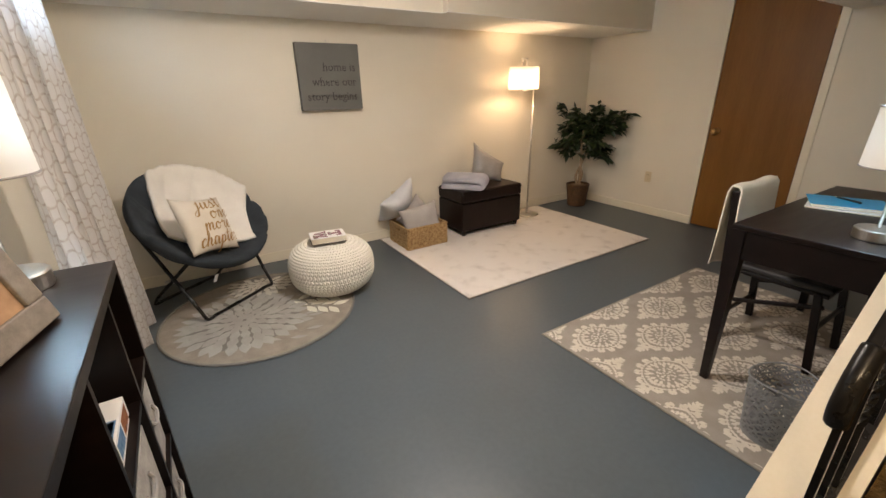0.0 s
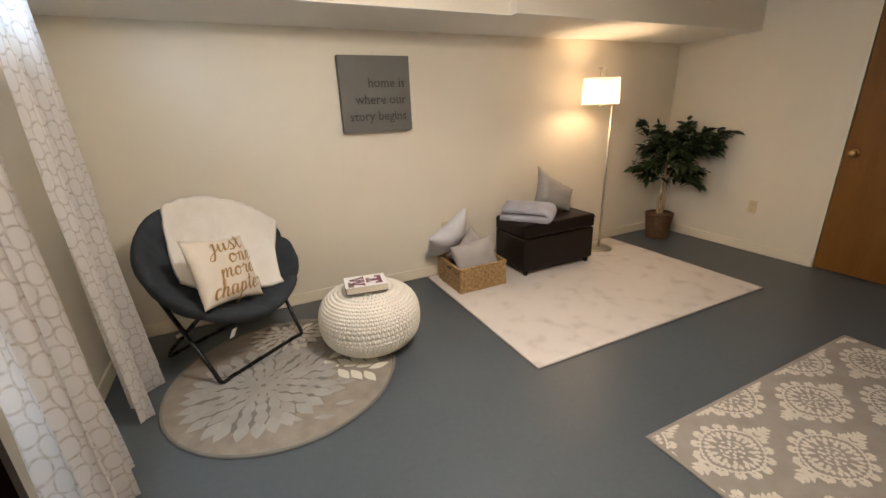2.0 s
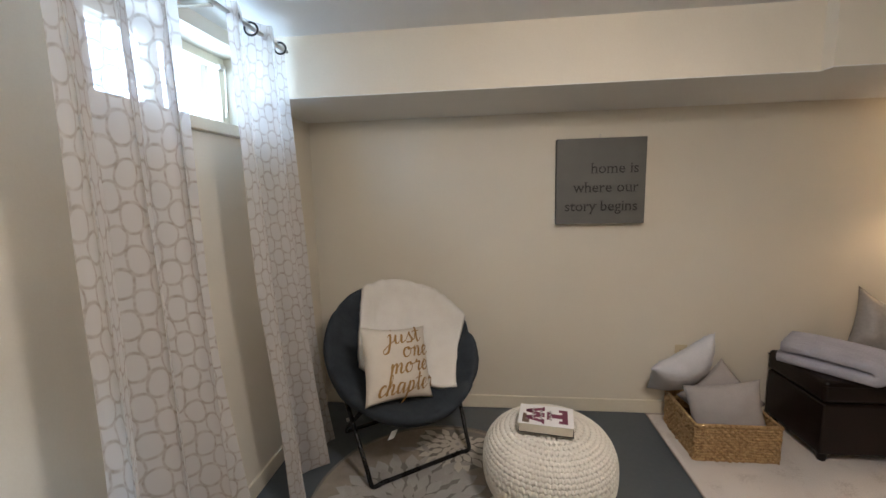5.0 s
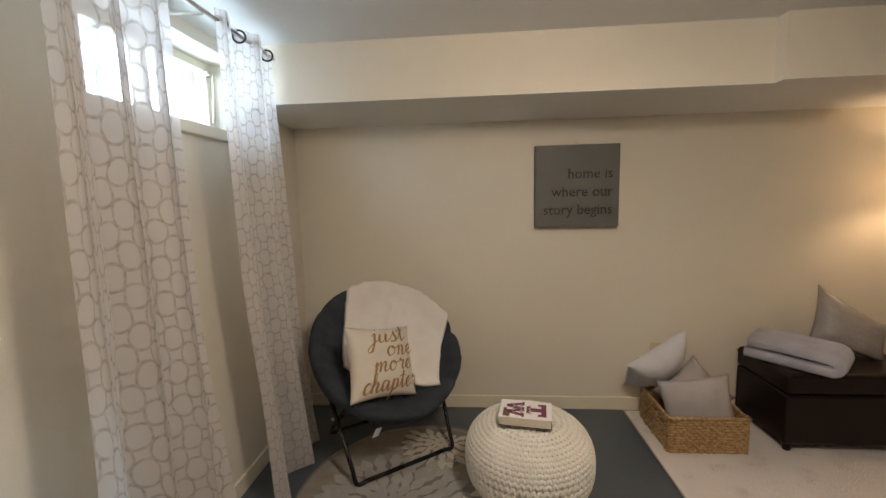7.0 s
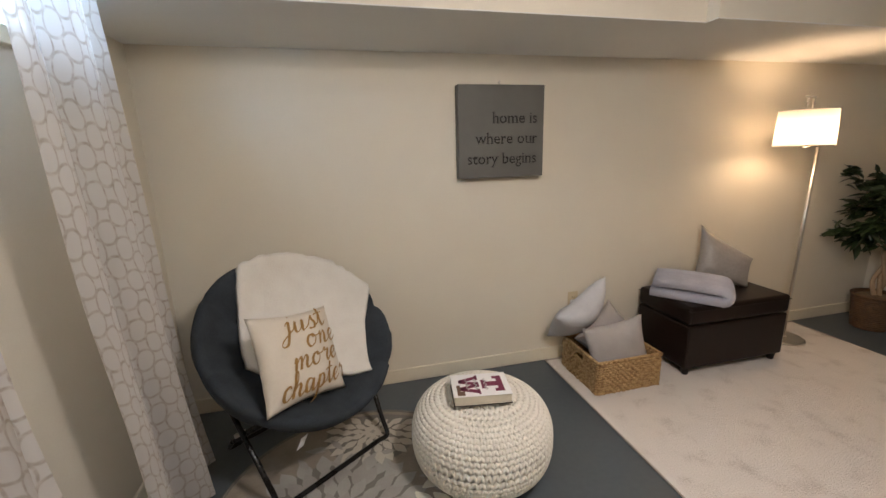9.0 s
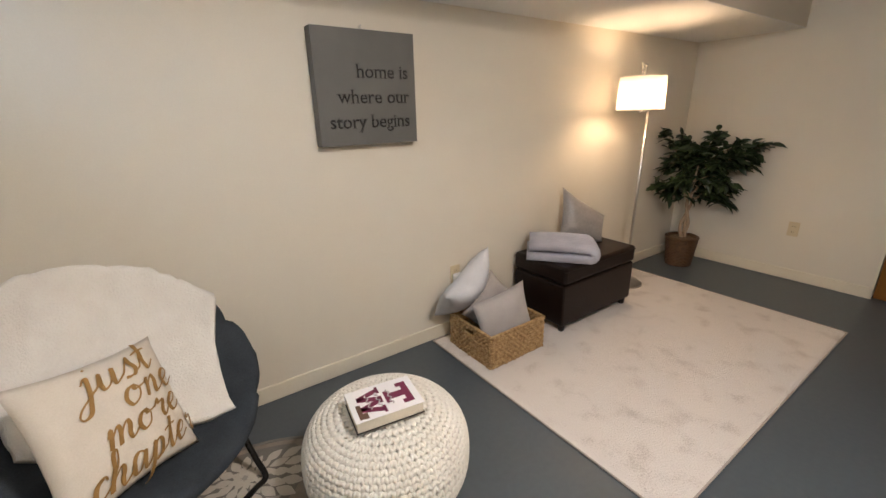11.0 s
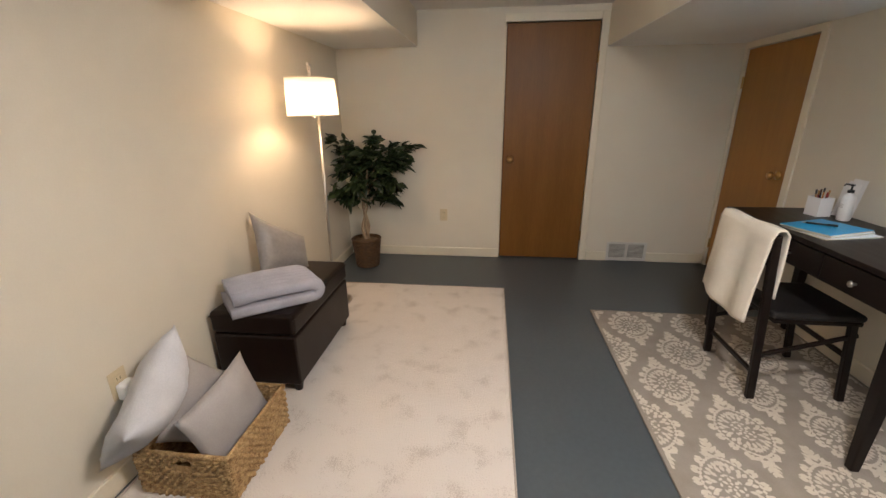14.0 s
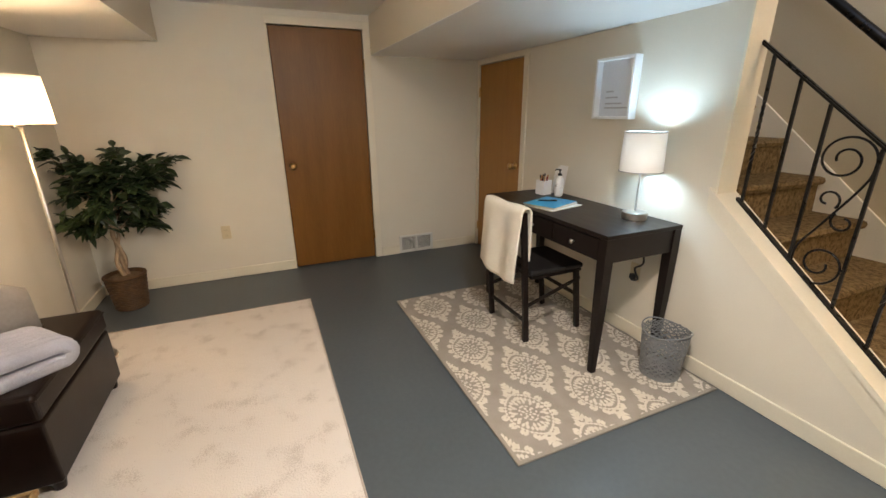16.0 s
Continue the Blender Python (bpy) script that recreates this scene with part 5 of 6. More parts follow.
trunks = [[(-0.02, -0.01, 0.24), (-0.035, 0.015, 0.36), (0.005, 0.0, 0.47), (0.025, -0.02, 0.58), (0.0, 0.02, 0.72), (-0.05, 0.06, 0.86)],
          [(0.02, 0.015, 0.24), (0.03, -0.02, 0.36), (0.0, -0.015, 0.47), (0.03, 0.02, 0.58), (0.06, -0.05, 0.72), (0.10, -0.12, 0.85)],
          [(0.0, -0.025, 0.24), (0.01, 0.0, 0.38), (0.03, 0.01, 0.50), (0.0, 0.0, 0.62), (-0.06, -0.05, 0.76), (-0.10, -0.08, 0.90)]]
for tr in trunks:
    line = smooth_line(tr, 6)
    part("trunk", tube(bmesh.new(), line, [0.017 - 0.011 * i / len(line) for i in range(len(line))], 8), BARK, tree, smooth=True)
twigs, lv, lf = bmesh.new(), [], []
leaves_n = 0


def leaf_at(p, along, size, roll):
    """A pointed fig leaf, folded a little along its rib and drooping at the tip."""
    d = along.normalized()
    side = d.cross(Vector((0, 0, 1)))
    side = side.normalized() if side.length > 0.05 else Vector((1, 0, 0))
    up = side.cross(d)
    side, up = side * math.cos(roll) + up * math.sin(roll), up * math.cos(roll) - side * math.sin(roll)
    base = len(lv)
    for t, w in ((0, 0), (0.2, 0.30), (0.45, 0.42), (0.75, 0.24), (1.0, 0)):
        c = p + d * size * t - Vector((0, 0, 1)) * size * 0.30 * t * t
        lv.append(c)
        if w:
            lv.append(c + side * size * w * 0.64 + up * size * 0.06)
            lv.append(c - side * size * w * 0.64 + up * size * 0.06)
    # spine indices 0, 1, 4, 7, 10
    sp = [base, base + 1, base + 4, base + 7, base + 10]
    lf.append((sp[0], sp[1] + 1, sp[1])), lf.append((sp[0], sp[1], sp[1] + 2))
    for a, b in ((sp[1], sp[2]), (sp[2], sp[3])):
        lf.append((a, a + 1, b + 1, b)), lf.append((a, b, b + 2, a + 2))
    lf.append((sp[3], sp[3] + 1, sp[4])), lf.append((sp[3], sp[4], sp[3] + 2))


tips = [(-0.20, 0.16, 1.16), (-0.05, 0.10, 1.10), (0.10, -0.10, 1.12), (0.16, -0.24, 1.05), (0.20, -0.40, 1.05), (0.14, -0.30, 0.88), (0.20, -0.16, 0.90), (-0.22, -0.10, 1.02), (-0.24, 0.08, 0.92), (-0.16, -0.22, 0.92), (0.0, -0.30, 0.98), (-0.08, -0.28, 0.78), (0.12, -0.26, 0.70), (0.20, -0.05, 0.75), (-0.22, 0.0, 0.76), (-0.26, 0.14, 0.72), (-0.10, 0.14, 0.86), (0.08, 0.12, 0.95), (-0.02, -0.18, 0.66), (0.15, -0.22, 0.58), (-0.12, 0.10, 0.64), (0.04, -0.08, 1.02), (-0.12, 0.02, 1.05), (0.16, -0.35, 0.95)]
for i, tip in enumerate(tips):
    tip = Vector(tip)
    src = Vector(trunks[i % 3][4 if tip.z > 0.75 else 3])
    mid = src.lerp(tip, 0.55) + Vector((rt.uniform(-0.03, 0.03), rt.uniform(-0.03, 0.03), 0.06))
    line = smooth_line([src, mid, tip], 7)
    tube(twigs, line, [0.0045 - 0.003 * k / len(line) for k in range(len(line))], 5)
    for k, p in enumerate(line):
        if k < 3:
            continue
        for _ in range(4 if k < 12 else 6):
            d = Vector((rt.gauss(0, 1), rt.gauss(0, 1), rt.gauss(-0.15, 0.45))) + (tip - src).normalized() * 1.1
            q = p + Vector((rt.gauss(0, 0.022), rt.gauss(0, 0.022), rt.gauss(0, 0.018)))
            sz = rt.uniform(0.07, 0.125)
            # keep the crown clear of the walls
            e = q + d.normalized() * sz
            if e.x > X1 - 4.340 - 0.01 or e.y > Y1 - 3.895 - 0.01:
                continue
            leaf_at(q, d, sz, rt.gauss(0, 0.5))
part("twigs", twigs, BARK, tree)
me = bpy.data.meshes.new("foliage")
me.from_pydata([tuple(v) for v in lv], [], lf)
me.materials.append(LEAF)
fo = new("foliage", me)
fo.parent = tree
tagged(fo, "dense small dark green leaves", kind="stuff")

# ---- desk ----
desk = thing("writing_desk", (2.850, 1.078, 0), 0, "espresso-stained wooden writing desk with three drawers", "desk")
dw, dd = 0.6075, 0.262
part("tabletop", boxed(-dw, dw, -dd, dd, 0.783, 0.805, bevel=0.003), ESPRESSO, desk)
part("apron", boxed(-dw + 0.035, dw - 0.035, -dd + 0.02, -dd + 0.04, 0.655, 0.783), ESPRESSO, desk)
for s in (-1, 1):
    part("side_apron", boxed(s * (dw - 0.02) - 0.010, s * (dw - 0.02) + 0.010, -dd + 0.045, dd - 0.045, 0.655, 0.783), ESPRESSO, desk)
part("front_rail", boxed(-dw + 0.05, dw - 0.05, dd - 0.035, dd - 0.018, 0.655, 0.783), ESPRESSO, desk)
edges = [-dw + 0.055, -0.18, 0.20, dw - 0.055]
for a, b in zip(edges, edges[1:]):
    dr = part("drawer", boxed(a + 0.004, b - 0.004, dd - 0.018, dd - 0.004, 0.664, 0.775, bevel=0.003), ESPRESSO, desk)
    bm = lathe(bmesh.new(), [(0, 0), (0.006, 0), (0.006, 0.012), (0.013, 0.018), (0.012, 0.024), (0, 0.026)], steps=16)
    bmesh.ops.transform(bm, matrix=pose((a + b) / 2, dd - 0.004, 0.715, -90, 0, 0), verts=bm.verts)
    part("drawer_knob", bm, NICKEL, dr, "small nickel knob", smooth=True)
for sx in (-1, 1):
    for sy in (-1, 1):
        bm, rs = bmesh.new(), []
        for z, w_ in ((0.012, 0.017), (0.40, 0.0245), (0.655, 0.0275), (0.783, 0.0275)):
            cx_, cy_ = sx * (dw - 0.0285), sy * (dd - 0.0285)
            rs.append([bm.verts.new((cx_ + a * w_, cy_ + b * w_, z)) for a, b in ((-1, -1), (1, -1), (1, 1), (-1, 1))])
        for p, q in zip(rs, rs[1:]):
            for k in range(4):
                bm.faces.new((p[k], p[(k + 1) % 4], q[(k + 1) % 4], q[k]))
        bm.faces.new(rs[0][::-1]), bm.faces.new(rs[-1])
        bmesh.ops.bevel(bm, geom=[e for e in bm.edges if abs(e.verts[0].co.z - e.verts[1].co.z) > 0.05], offset=0.003, segments=2, affect="EDGES")
        part("leg", bm, ESPRESSO, desk)

# ---- things on the desk ----
BLUE = material("bright_blue_card", (0.01, 0.32, 0.62), 0.35)
BLACKPLASTIC = material("black_plastic", (0.015, 0.015, 0.017), 0.35)
pads = [((2.915, 1.150, 0.805), 12, COVER, "white spiral notebook lying on the desk", 0.23, 0.29), ((2.925, 1.155, 0.8135), 20, COVER, "white notebook under the blue one", 0.215, 0.27), ((2.935, 1.160, 0.8205), 22, BLUE, "bright blue notebook on the desk", 0.225, 0.285)]
for p, r, mt, lb, a, b in pads:
    nb = thing("notebook", p, r, lb, "notebook", "notebooks on the desk")
    part("page_block", boxed(-a / 2 + 0.002, a / 2 - 0.002, -b / 2 + 0.002, b / 2 - 0.002, 0.001, 0.0062), PAPER, nb)
    part("cover", boxed(-a / 2, a / 2, -b / 2, b / 2, 0.0062, 0.0072, bevel=0.0003), mt, nb)
    if mt is COVER:
        for k in range(16):
            pts = [(a / 2 + 0.004 * math.cos(2 * math.pi * i / 8) - 0.003, -b / 2 + 0.02 + k * 0.0155, 0.004 + 0.0036 * math.sin(2 * math.pi * i / 8)) for i in range(8)]
            part("coil", tube(bmesh.new(), pts, 0.0007, 4, closed=True), NICKEL, nb)
pen = thing("pen", (2.965, 1.165, 0.8325), 58, "black ballpoint pen lying on the blue notebook", "pen")
part("barrel", tube(bmesh.new(), [(-0.065, 0, 0), (0.055, 0, 0)], 0.0045, 10), BLACKPLASTIC, pen, smooth=True)
part("tip", tube(bmesh.new(), [(0.055, 0, 0), (0.072, 0, 0)], [0.0045, 0.001], 10), NICKEL, pen)
part("clip", boxed(-0.062, -0.025, -0.001, 0.001, 0.0045, 0.0062), BLACKPLASTIC, pen)
bot = thing("pump_bottle", (3.165, 0.915, DESK_TOP), 20, "white pump bottle with black pump on the desk", "bottle")
part("bottle", lathe(bmesh.new(), [(0, 0), (0.027, 0), (0.030, 0.004), (0.030, 0.115), (0.026, 0.130), (0.013, 0.140), (0.012, 0.146), (0, 0.146)], steps=28), WHITEPLASTIC, bot, smooth=True)
bm = lathe(bmesh.new(), [(0, 0.146), (0.014, 0.146), (0.014, 0.160), (0.005, 0.163), (0.004, 0.18), (0.010, 0.182), (0.010, 0.190), (0, 0.191)], steps=18)
tube(bm, [(0, 0, 0.187), (0.03, 0, 0.187), (0.036, 0, 0.178)], 0.0045, 8)
part("pump", bm, BLACKPLASTIC, bot)
bm = bmesh.new()
for z in (0.07, 0.078, 0.086):
    for k in range(8):
        a0, a1 = 0.9 + 0.1 * k, 0.9 + 0.1 * (k + 1)
        bm.faces.new([bm.verts.new((0.0305 * math.cos(a), 0.0305 * math.sin(a), zz)) for a, zz in ((a0, z), (a1, z), (a1, z + 0.003), (a0, z + 0.003))])
part("print", bm, GREYPRINT, bot, "small unreadable grey print")
cup = thing("pencil_cup", (3.275, 0.965, DESK_TOP), 10, "white square mesh pencil cup full of pens", "pencil cup")
bm = bmesh.new()
for a, b, c, d in ((-0.04, 0.04, -0.04, -0.037), (-0.04, 0.04, 0.037, 0.04), (-0.04, -0.037, -0.037, 0.037), (0.037, 0.04, -0.037, 0.037)):
    box(bm, a, b, c, d, 0.003, 0.1)
box(bm, -0.04, 0.04, -0.04, 0.04, 0, 0.003)
part("cup", bm, WHITEPLASTIC, cup)
part("rim", tube(bmesh.new(), [(-0.04, -0.04, 0.1), (0.04, -0.04, 0.1), (0.04, 0.04, 0.1), (-0.04, 0.04, 0.1)], 0.0025, 6, closed=True), WHITEPLASTIC, cup)
cols = [material("red_pen", (0.25, 0.02, 0.02), 0.4), material("wood_pencil", (0.45, 0.22, 0.06), 0.5), BLACKPLASTIC, BROWNPRINT]
for k in range(6):
    px_, py_ = 0.022 * math.cos(k * 1.1), 0.022 * math.sin(k * 1.1)
    pn = thing("pen", (3.275 + px_ * 0.4, 0.965 + py_ * 0.4, DESK_TOP + 0.004), 0, "pen standing in the white pencil cup", "pen", "pens in the cup")
    part("barrel", tube(bmesh.new(), [(0, 0, 0), (px_ * 0.8, py_ * 0.8, 0.105 + 0.008 * (k % 3))], 0.004, 8), cols[k % 4], pn)
    part("cap", tube(bmesh.new(), [(px_ * 0.8, py_ * 0.8, 0.105 + 0.008 * (k % 3)), (px_ * 0.9, py_ * 0.9, 0.128 + 0.008 * (k % 3))], 0.0045, 8), cols[(k + 1) % 4], pn)
card = thing("card_stand", (3.235, 0.855, DESK_TOP), 0, "white printed cards standing behind the pencil cup", "cards")
for k in range(3):
    part("card", boxed(-0.045 + 0.006 * k, 0.045 + 0.006 * k, -0.0008, 0.0008, 0, 0.205 - 0.012 * k), COVER, card).matrix_basis = pose(0, 0.008 * k, 0.0, 9, 0, 4 * k)
cab = thing("lamp_cable", (2.47, 0.83, 0), 0, "black lamp cable hanging behind the desk", "cable")
part("cord", tube(bmesh.new(), smooth_line([(0.0, 0.0, 0.80), (-0.02, 0.01, 0.62), (-0.03, 0.0, 0.52), (0.02, 0.005, 0.47), (-0.005, 0.0, 0.41), (0.045, -0.01, 0.385), (0.05, -0.022, 0.41)], 6), 0.006, 8), BLACKPLASTIC, cab, smooth=True)
part("plug", boxed(0.033, 0.067, -0.034, -0.008, 0.385, 0.42, bevel=0.004), BLACKPLASTIC, cab)

# ---- framed print ----
WHITEFRAME = material("white_lacquered_frame", (0.82, 0.82, 0.82), 0.35)
PRINT = varied("pale_grey_print_paper", (0.62, 0.62, 0.64), (0.68, 0.68, 0.70), 3, 120, 0.5, 0.05, 0.1, 0.0005)
art = thing("framed_print", (2.835, YS, 1.513), 0, "white box frame with a pale printed text", "picture frame")
aw, ah = 0.152, 0.176
for a in ((-aw, -aw + 0.016, -ah, ah), (aw - 0.016, aw, -ah, ah), (-aw + 0.016, aw - 0.016, -ah, -ah + 0.016), (-aw + 0.016, aw - 0.016, ah - 0.016, ah)):
    part("frame_bar", boxed(a[0], a[1], 0.0, 0.055, a[2], a[3], bevel=0.002), WHITEFRAME, art)
part("print", boxed(-aw + 0.016, aw - 0.016, 0.004, 0.012, -ah + 0.016, ah - 0.016), PRINT, art)
bm = bmesh.new()
for z, l in ((-0.02, 0.035), (-0.055, 0.055), (-0.09, 0.075), (-0.115, 0.10)):
    box(bm, 0.09 - 2 * l * 0.9, 0.09, 0.012, 0.0126, z, z + 0.009)
part("text_bars", bm, GREYPRINT, art, "lines of unreadable grey text")

# ---- folding chair ----
SEATBLACK = varied("black_vinyl", (0.010, 0.009, 0.009), (0.018, 0.016, 0.016), 8, 140, 0.5, 0.08, 0.3, 0.001)
fc = thing("folding_chair", (2.895, 1.262, 0.011), 0, "dark wooden folding chair with a black padded seat", "chair")
part("seat", boxed(-0.20, 0.20, -0.215, 0.185, 0.425, 0.462, bevel=0.016, seg=3), SEATBLACK, fc, "black padded seat")
part("seat_frame", boxed(-0.195, 0.195, -0.205, 0.175, 0.405, 0.426, bevel=0.004), ESPRESSO, fc)


def bar(name, p, q, w_, d_, parent, mat=ESPRESSO):
    p, q = Vector(p), Vector(q)
    bm = boxed(-w_ / 2, w_ / 2, -d_ / 2, d_ / 2, 0, (q - p).length, bevel=0.004)
    z = (q - p).normalized()
    x = Vector((1, 0, 0)) if abs(z.x) < 0.9 else Vector((0, 1, 0))
    y = z.cross(x).normalized()
    x = y.cross(z)
    m = Matrix((x, y, z)).transposed().to_4x4()
    m.translation = p
    bmesh.ops.transform(bm, matrix=m, verts=bm.verts)
    return part(name, bm, mat, parent)


for s in (-1, 1):
    bar("back_post", (s * 0.212, 0.205, 0.0), (s * 0.205, 0.265, 0.835), 0.026, 0.036, fc)
    bar("front_leg", (s * 0.190, -0.215, 0.0), (s * 0.188, -0.165, 0.42), 0.026, 0.034, fc)
    bar("brace", (s * 0.190, -0.20, 0.36), (s * 0.205, 0.21, 0.24), 0.014, 0.022, fc)
bar("crossbar", (-0.21, 0.212, 0.14), (0.21, 0.212, 0.14), 0.016, 0.024, fc)
bar("crossbar", (-0.19, -0.19, 0.24), (0.19, -0.19, 0.24), 0.016, 0.024, fc)
part("backrest", boxed(-0.195, 0.195, 0.250, 0.272, 0.69, 0.83, bevel=0.006), ESPRESSO, fc)
TERRY = varied("cream_terry_cloth", (0.75, 0.70, 0.60), (0.82, 0.77, 0.67), 10, 220, 0.96, 0.02, 0.8, 0.004)
tow = thing("hand_towel", (2.905, 1.262, -0.034), 0, "cream towel draped over the folding chair's back", "towel")
bm, g = bmesh.new(), []
for i in range(31):
    u = i / 30
    col = []
    for j in range(41):
        v = j / 40
        s = v * 0.80 - 0.33
        x = -0.235 + 0.43 * u
        drop = 0.055 * math.sin(u * 3.3 + 0.4) * (1 if s > 0 else 0.5)
        fold = 0.012 * math.sin(u * 11) * min(1, abs(s) * 4)
        if s < -0.03:
            y, z = 0.238 - 0.02 * (-s) * 2 + fold * 0.4, 0.90 + s * 0.95
        elif s > 0.03:
            y, z = 0.292 + 0.05 * (s - 0.03) + fold, 0.90 - (s) * (0.92 + drop)
        else:
            a = (s + 0.03) / 0.06 * math.pi
            y, z = 0.265 - 0.028 * math.cos(a), 0.885 + 0.022 * math.sin(a)
        col.append(bm.verts.new((x - 0.012 * math.sin(v * 5), y, z + 0.004 * math.sin(u * 9))))
    g.append(col)
for i in range(30):
    for j in range(40):
        bm.faces.new((g[i][j], g[i + 1][j], g[i + 1][j + 1], g[i][j + 1]))
bmesh.ops.recalc_face_normals(bm, faces=bm.faces[:])
bmesh.ops.solidify(bm, geom=bm.faces[:], thickness=-0.007)
part("cloth", bm, TERRY, tow, smooth=True)

# ---- waste basket ----
STEEL = varied("grey_enamelled_steel", (0.17, 0.178, 0.188), (0.22, 0.228, 0.238), 8, 120, 0.42, 0.08, 0.1, 0.0005)
binn = thing("waste_basket", (2.115, 0.975, 0.012), 0, "round grey perforated steel waste basket beside the desk", "waste basket")
bh_, rb0, rb1 = 0.270, 0.100, 0.119


def bin_r(z):
    return rb0 + (rb1 - rb0) * z / bh_


part("bottom", lathe(bmesh.new(), [(0, 0), (rb0, 0), (rb0 + 0.002, 0.020), (rb0 - 0.001, 0.020), (rb0 - 0.003, 0.004), (0, 0.004)], steps=40), STEEL, binn)
verts, faces = [], []
nC, nZ = 34, 13


def ribbon(pts, half):
    base = len(verts)
    for (a, z), (ta, tz) in pts:
        r = bin_r(z)
        for k in (-1, 1):
            aa, zz = a - k * half * tz / r, z + k * half * ta
            for dr in (0.0, -0.0016):
                verts.append(((r + dr) * math.cos(aa), (r + dr) * math.sin(aa), zz))
    for i in range(len(pts) - 1):
        b = base + 4 * i
        faces.extend([(b, b + 2, b + 6, b + 4), (b + 1, b + 5, b + 7, b + 3), (b, b + 4, b + 5, b + 1), (b + 2, b + 3, b + 7, b + 6)])


zs0, zs1 = 0.018, bh_ - 0.008
for s in (1, -1):
    for k in range(nC // 2):
        pts = []
        for i in range(nZ * 4 + 1):
            f = i / (nZ * 4)
            z = zs0 + f * (zs1 - zs0)
            a = 2 * math.pi * k / (nC / 2) + s * f * 2 * math.pi * 0.42 + 0.045 * math.sin(f * nZ * math.pi)
            da, dz = s * 2 * math.pi * 0.42 * bin_r(z), (zs1 - zs0)
            l = math.hypot(da, dz)
            pts.append(((a, z), (da / l, dz / l)))
        ribbon(pts, 0.0042)
for k in range(nC):
    a = 2 * math.pi * k / nC
    for row in range(9):
        z = zs0 + (row + 0.5 * (k % 2) + 0.35) * (zs1 - zs0) / 9.3
        if z < zs1 - 0.008:
            pts = [((a + 0.055 * math.cos(t) * 0.11 / bin_r(z), z + 0.0068 * math.sin(t)), (-math.sin(t), math.cos(t))) for t in (2 * math.pi * i / 8 for i in range(9))]
            ribbon(pts, 0.0021)
me = bpy.data.meshes.new("lattice")
me.from_pydata(verts, [], faces)
me.materials.append(STEEL)
lat = new("lattice", me)
lat.parent = binn
tagged(lat, "pierced steel lattice", kind="stuff")
part("rim", tube(bmesh.new(), [(rb1 * math.cos(2 * math.pi * k / 48), rb1 * math.sin(2 * math.pi * k / 48), bh_ - 0.004 + 0.012 * math.cos(2 * math.pi * k / 24)) for k in range(48)], 0.004, 8, closed=True), STEEL, binn, smooth=True)

# ---- cube shelf ----
shelf = thing("cube_shelf", (-0.10, 1.345, 0), 0, "espresso cube bookshelf with open compartments under the window", "bookshelf")
sx0, sx1, sy0, sy1, sh_ = -0.19, 0.190, -0.62, 0.62, 0.94
part("top_board", boxed(sx0, sx1, sy0, sy1, sh_ - 0.03, sh_, bevel=0.002), ESPRESSO, shelf)
for k in range(3):
    z = 0.02 + 0.30 * k
    part("shelf_board", boxed(sx0, sx1 - 0.003, sy0 + 0.02, sy1 - 0.02, z, z + 0.016), ESPRESSO, shelf)
UPRIGHTS = (sy0, -0.288, 0.049, 0.380, sy1 - 0.016)
for k in range(5):
    y = UPRIGHTS[k]
    t = 0.02 if k in (0, 4) else 0.016
    part("upright", boxed(sx0, sx1, y - (0 if k == 0 else t / 2 if k < 4 else t - 0.016), y + (t if k == 0 else t / 2 if k < 4 else 0.016), 0, sh_ - 0.03), ESPRESSO, shelf)
part("back_panel", boxed(sx0 - 0.006, sx0, sy0, sy1, 0, sh_), ESPRESSO, shelf)
BINGREY = varied("grey_woven_fabric_bin", (0.26, 0.25, 0.24), (0.42, 0.40, 0.38), 22, 160, 0.9, 0.05, 0.5, 0.002)
for k, lev in ((3, 1), (2, 1), (1, 1), (3, 0), (2, 0)):
    hw = (UPRIGHTS[k + 1] - UPRIGHTS[k]) / 2 - 0.02
    fb = thing("fabric_bin", (-0.09, 1.345 + (UPRIGHTS[k] + UPRIGHTS[min(k + 1, 4)]) / 2, 0.036 + 0.30 * lev), 0, "grey patterned fabric storage bin in the shelf", "storage bin", "bins in the shelf")
    bm = bmesh.new()
    for a in ((-0.16, 0.165, -hw, -hw + 0.007), (-0.16, 0.165, hw - 0.007, hw), (-0.16, -0.153, -hw + 0.007, hw - 0.007), (0.158, 0.165, -hw + 0.007, hw - 0.007)):
        box(bm, *a, 0.004, 0.235)
    box(bm, -0.16, 0.165, -hw, hw, 0, 0.004)
    part("body", bm, BINGREY, fb)
    part("pull", tube(bmesh.new(), smooth_line([(0.166, -0.04, 0.17), (0.176, -0.03, 0.15), (0.176, 0.03, 0.15), (0.166, 0.04, 0.17)], 5), 0.006, 6), GREYCLOTH, fb, "cloth pull handle")
MAGS = [varied("blue_photo_print", (0.06, 0.17, 0.36), (0.30, 0.45, 0.62), 30, 90, 0.25), varied("green_photo_print", (0.05, 0.12, 0.05), (0.20, 0.30, 0.10), 40, 90, 0.25), varied("orange_photo_print", (0.30, 0.10, 0.05), (0.45, 0.22, 0.10), 30, 90, 0.25), varied("white_photo_print", (0.6, 0.6, 0.6), (0.8, 0.8, 0.8), 30, 90, 0.25)]
mg = thing("puzzle_box", (-0.02, 1.535, 0.636), 0, "white puzzle box with a blue and green photo, lying flat", "box")
part("base", boxed(-0.088, 0.088, -0.113, 0.113, 0, 0.052, bevel=0.001), COVER, mg)
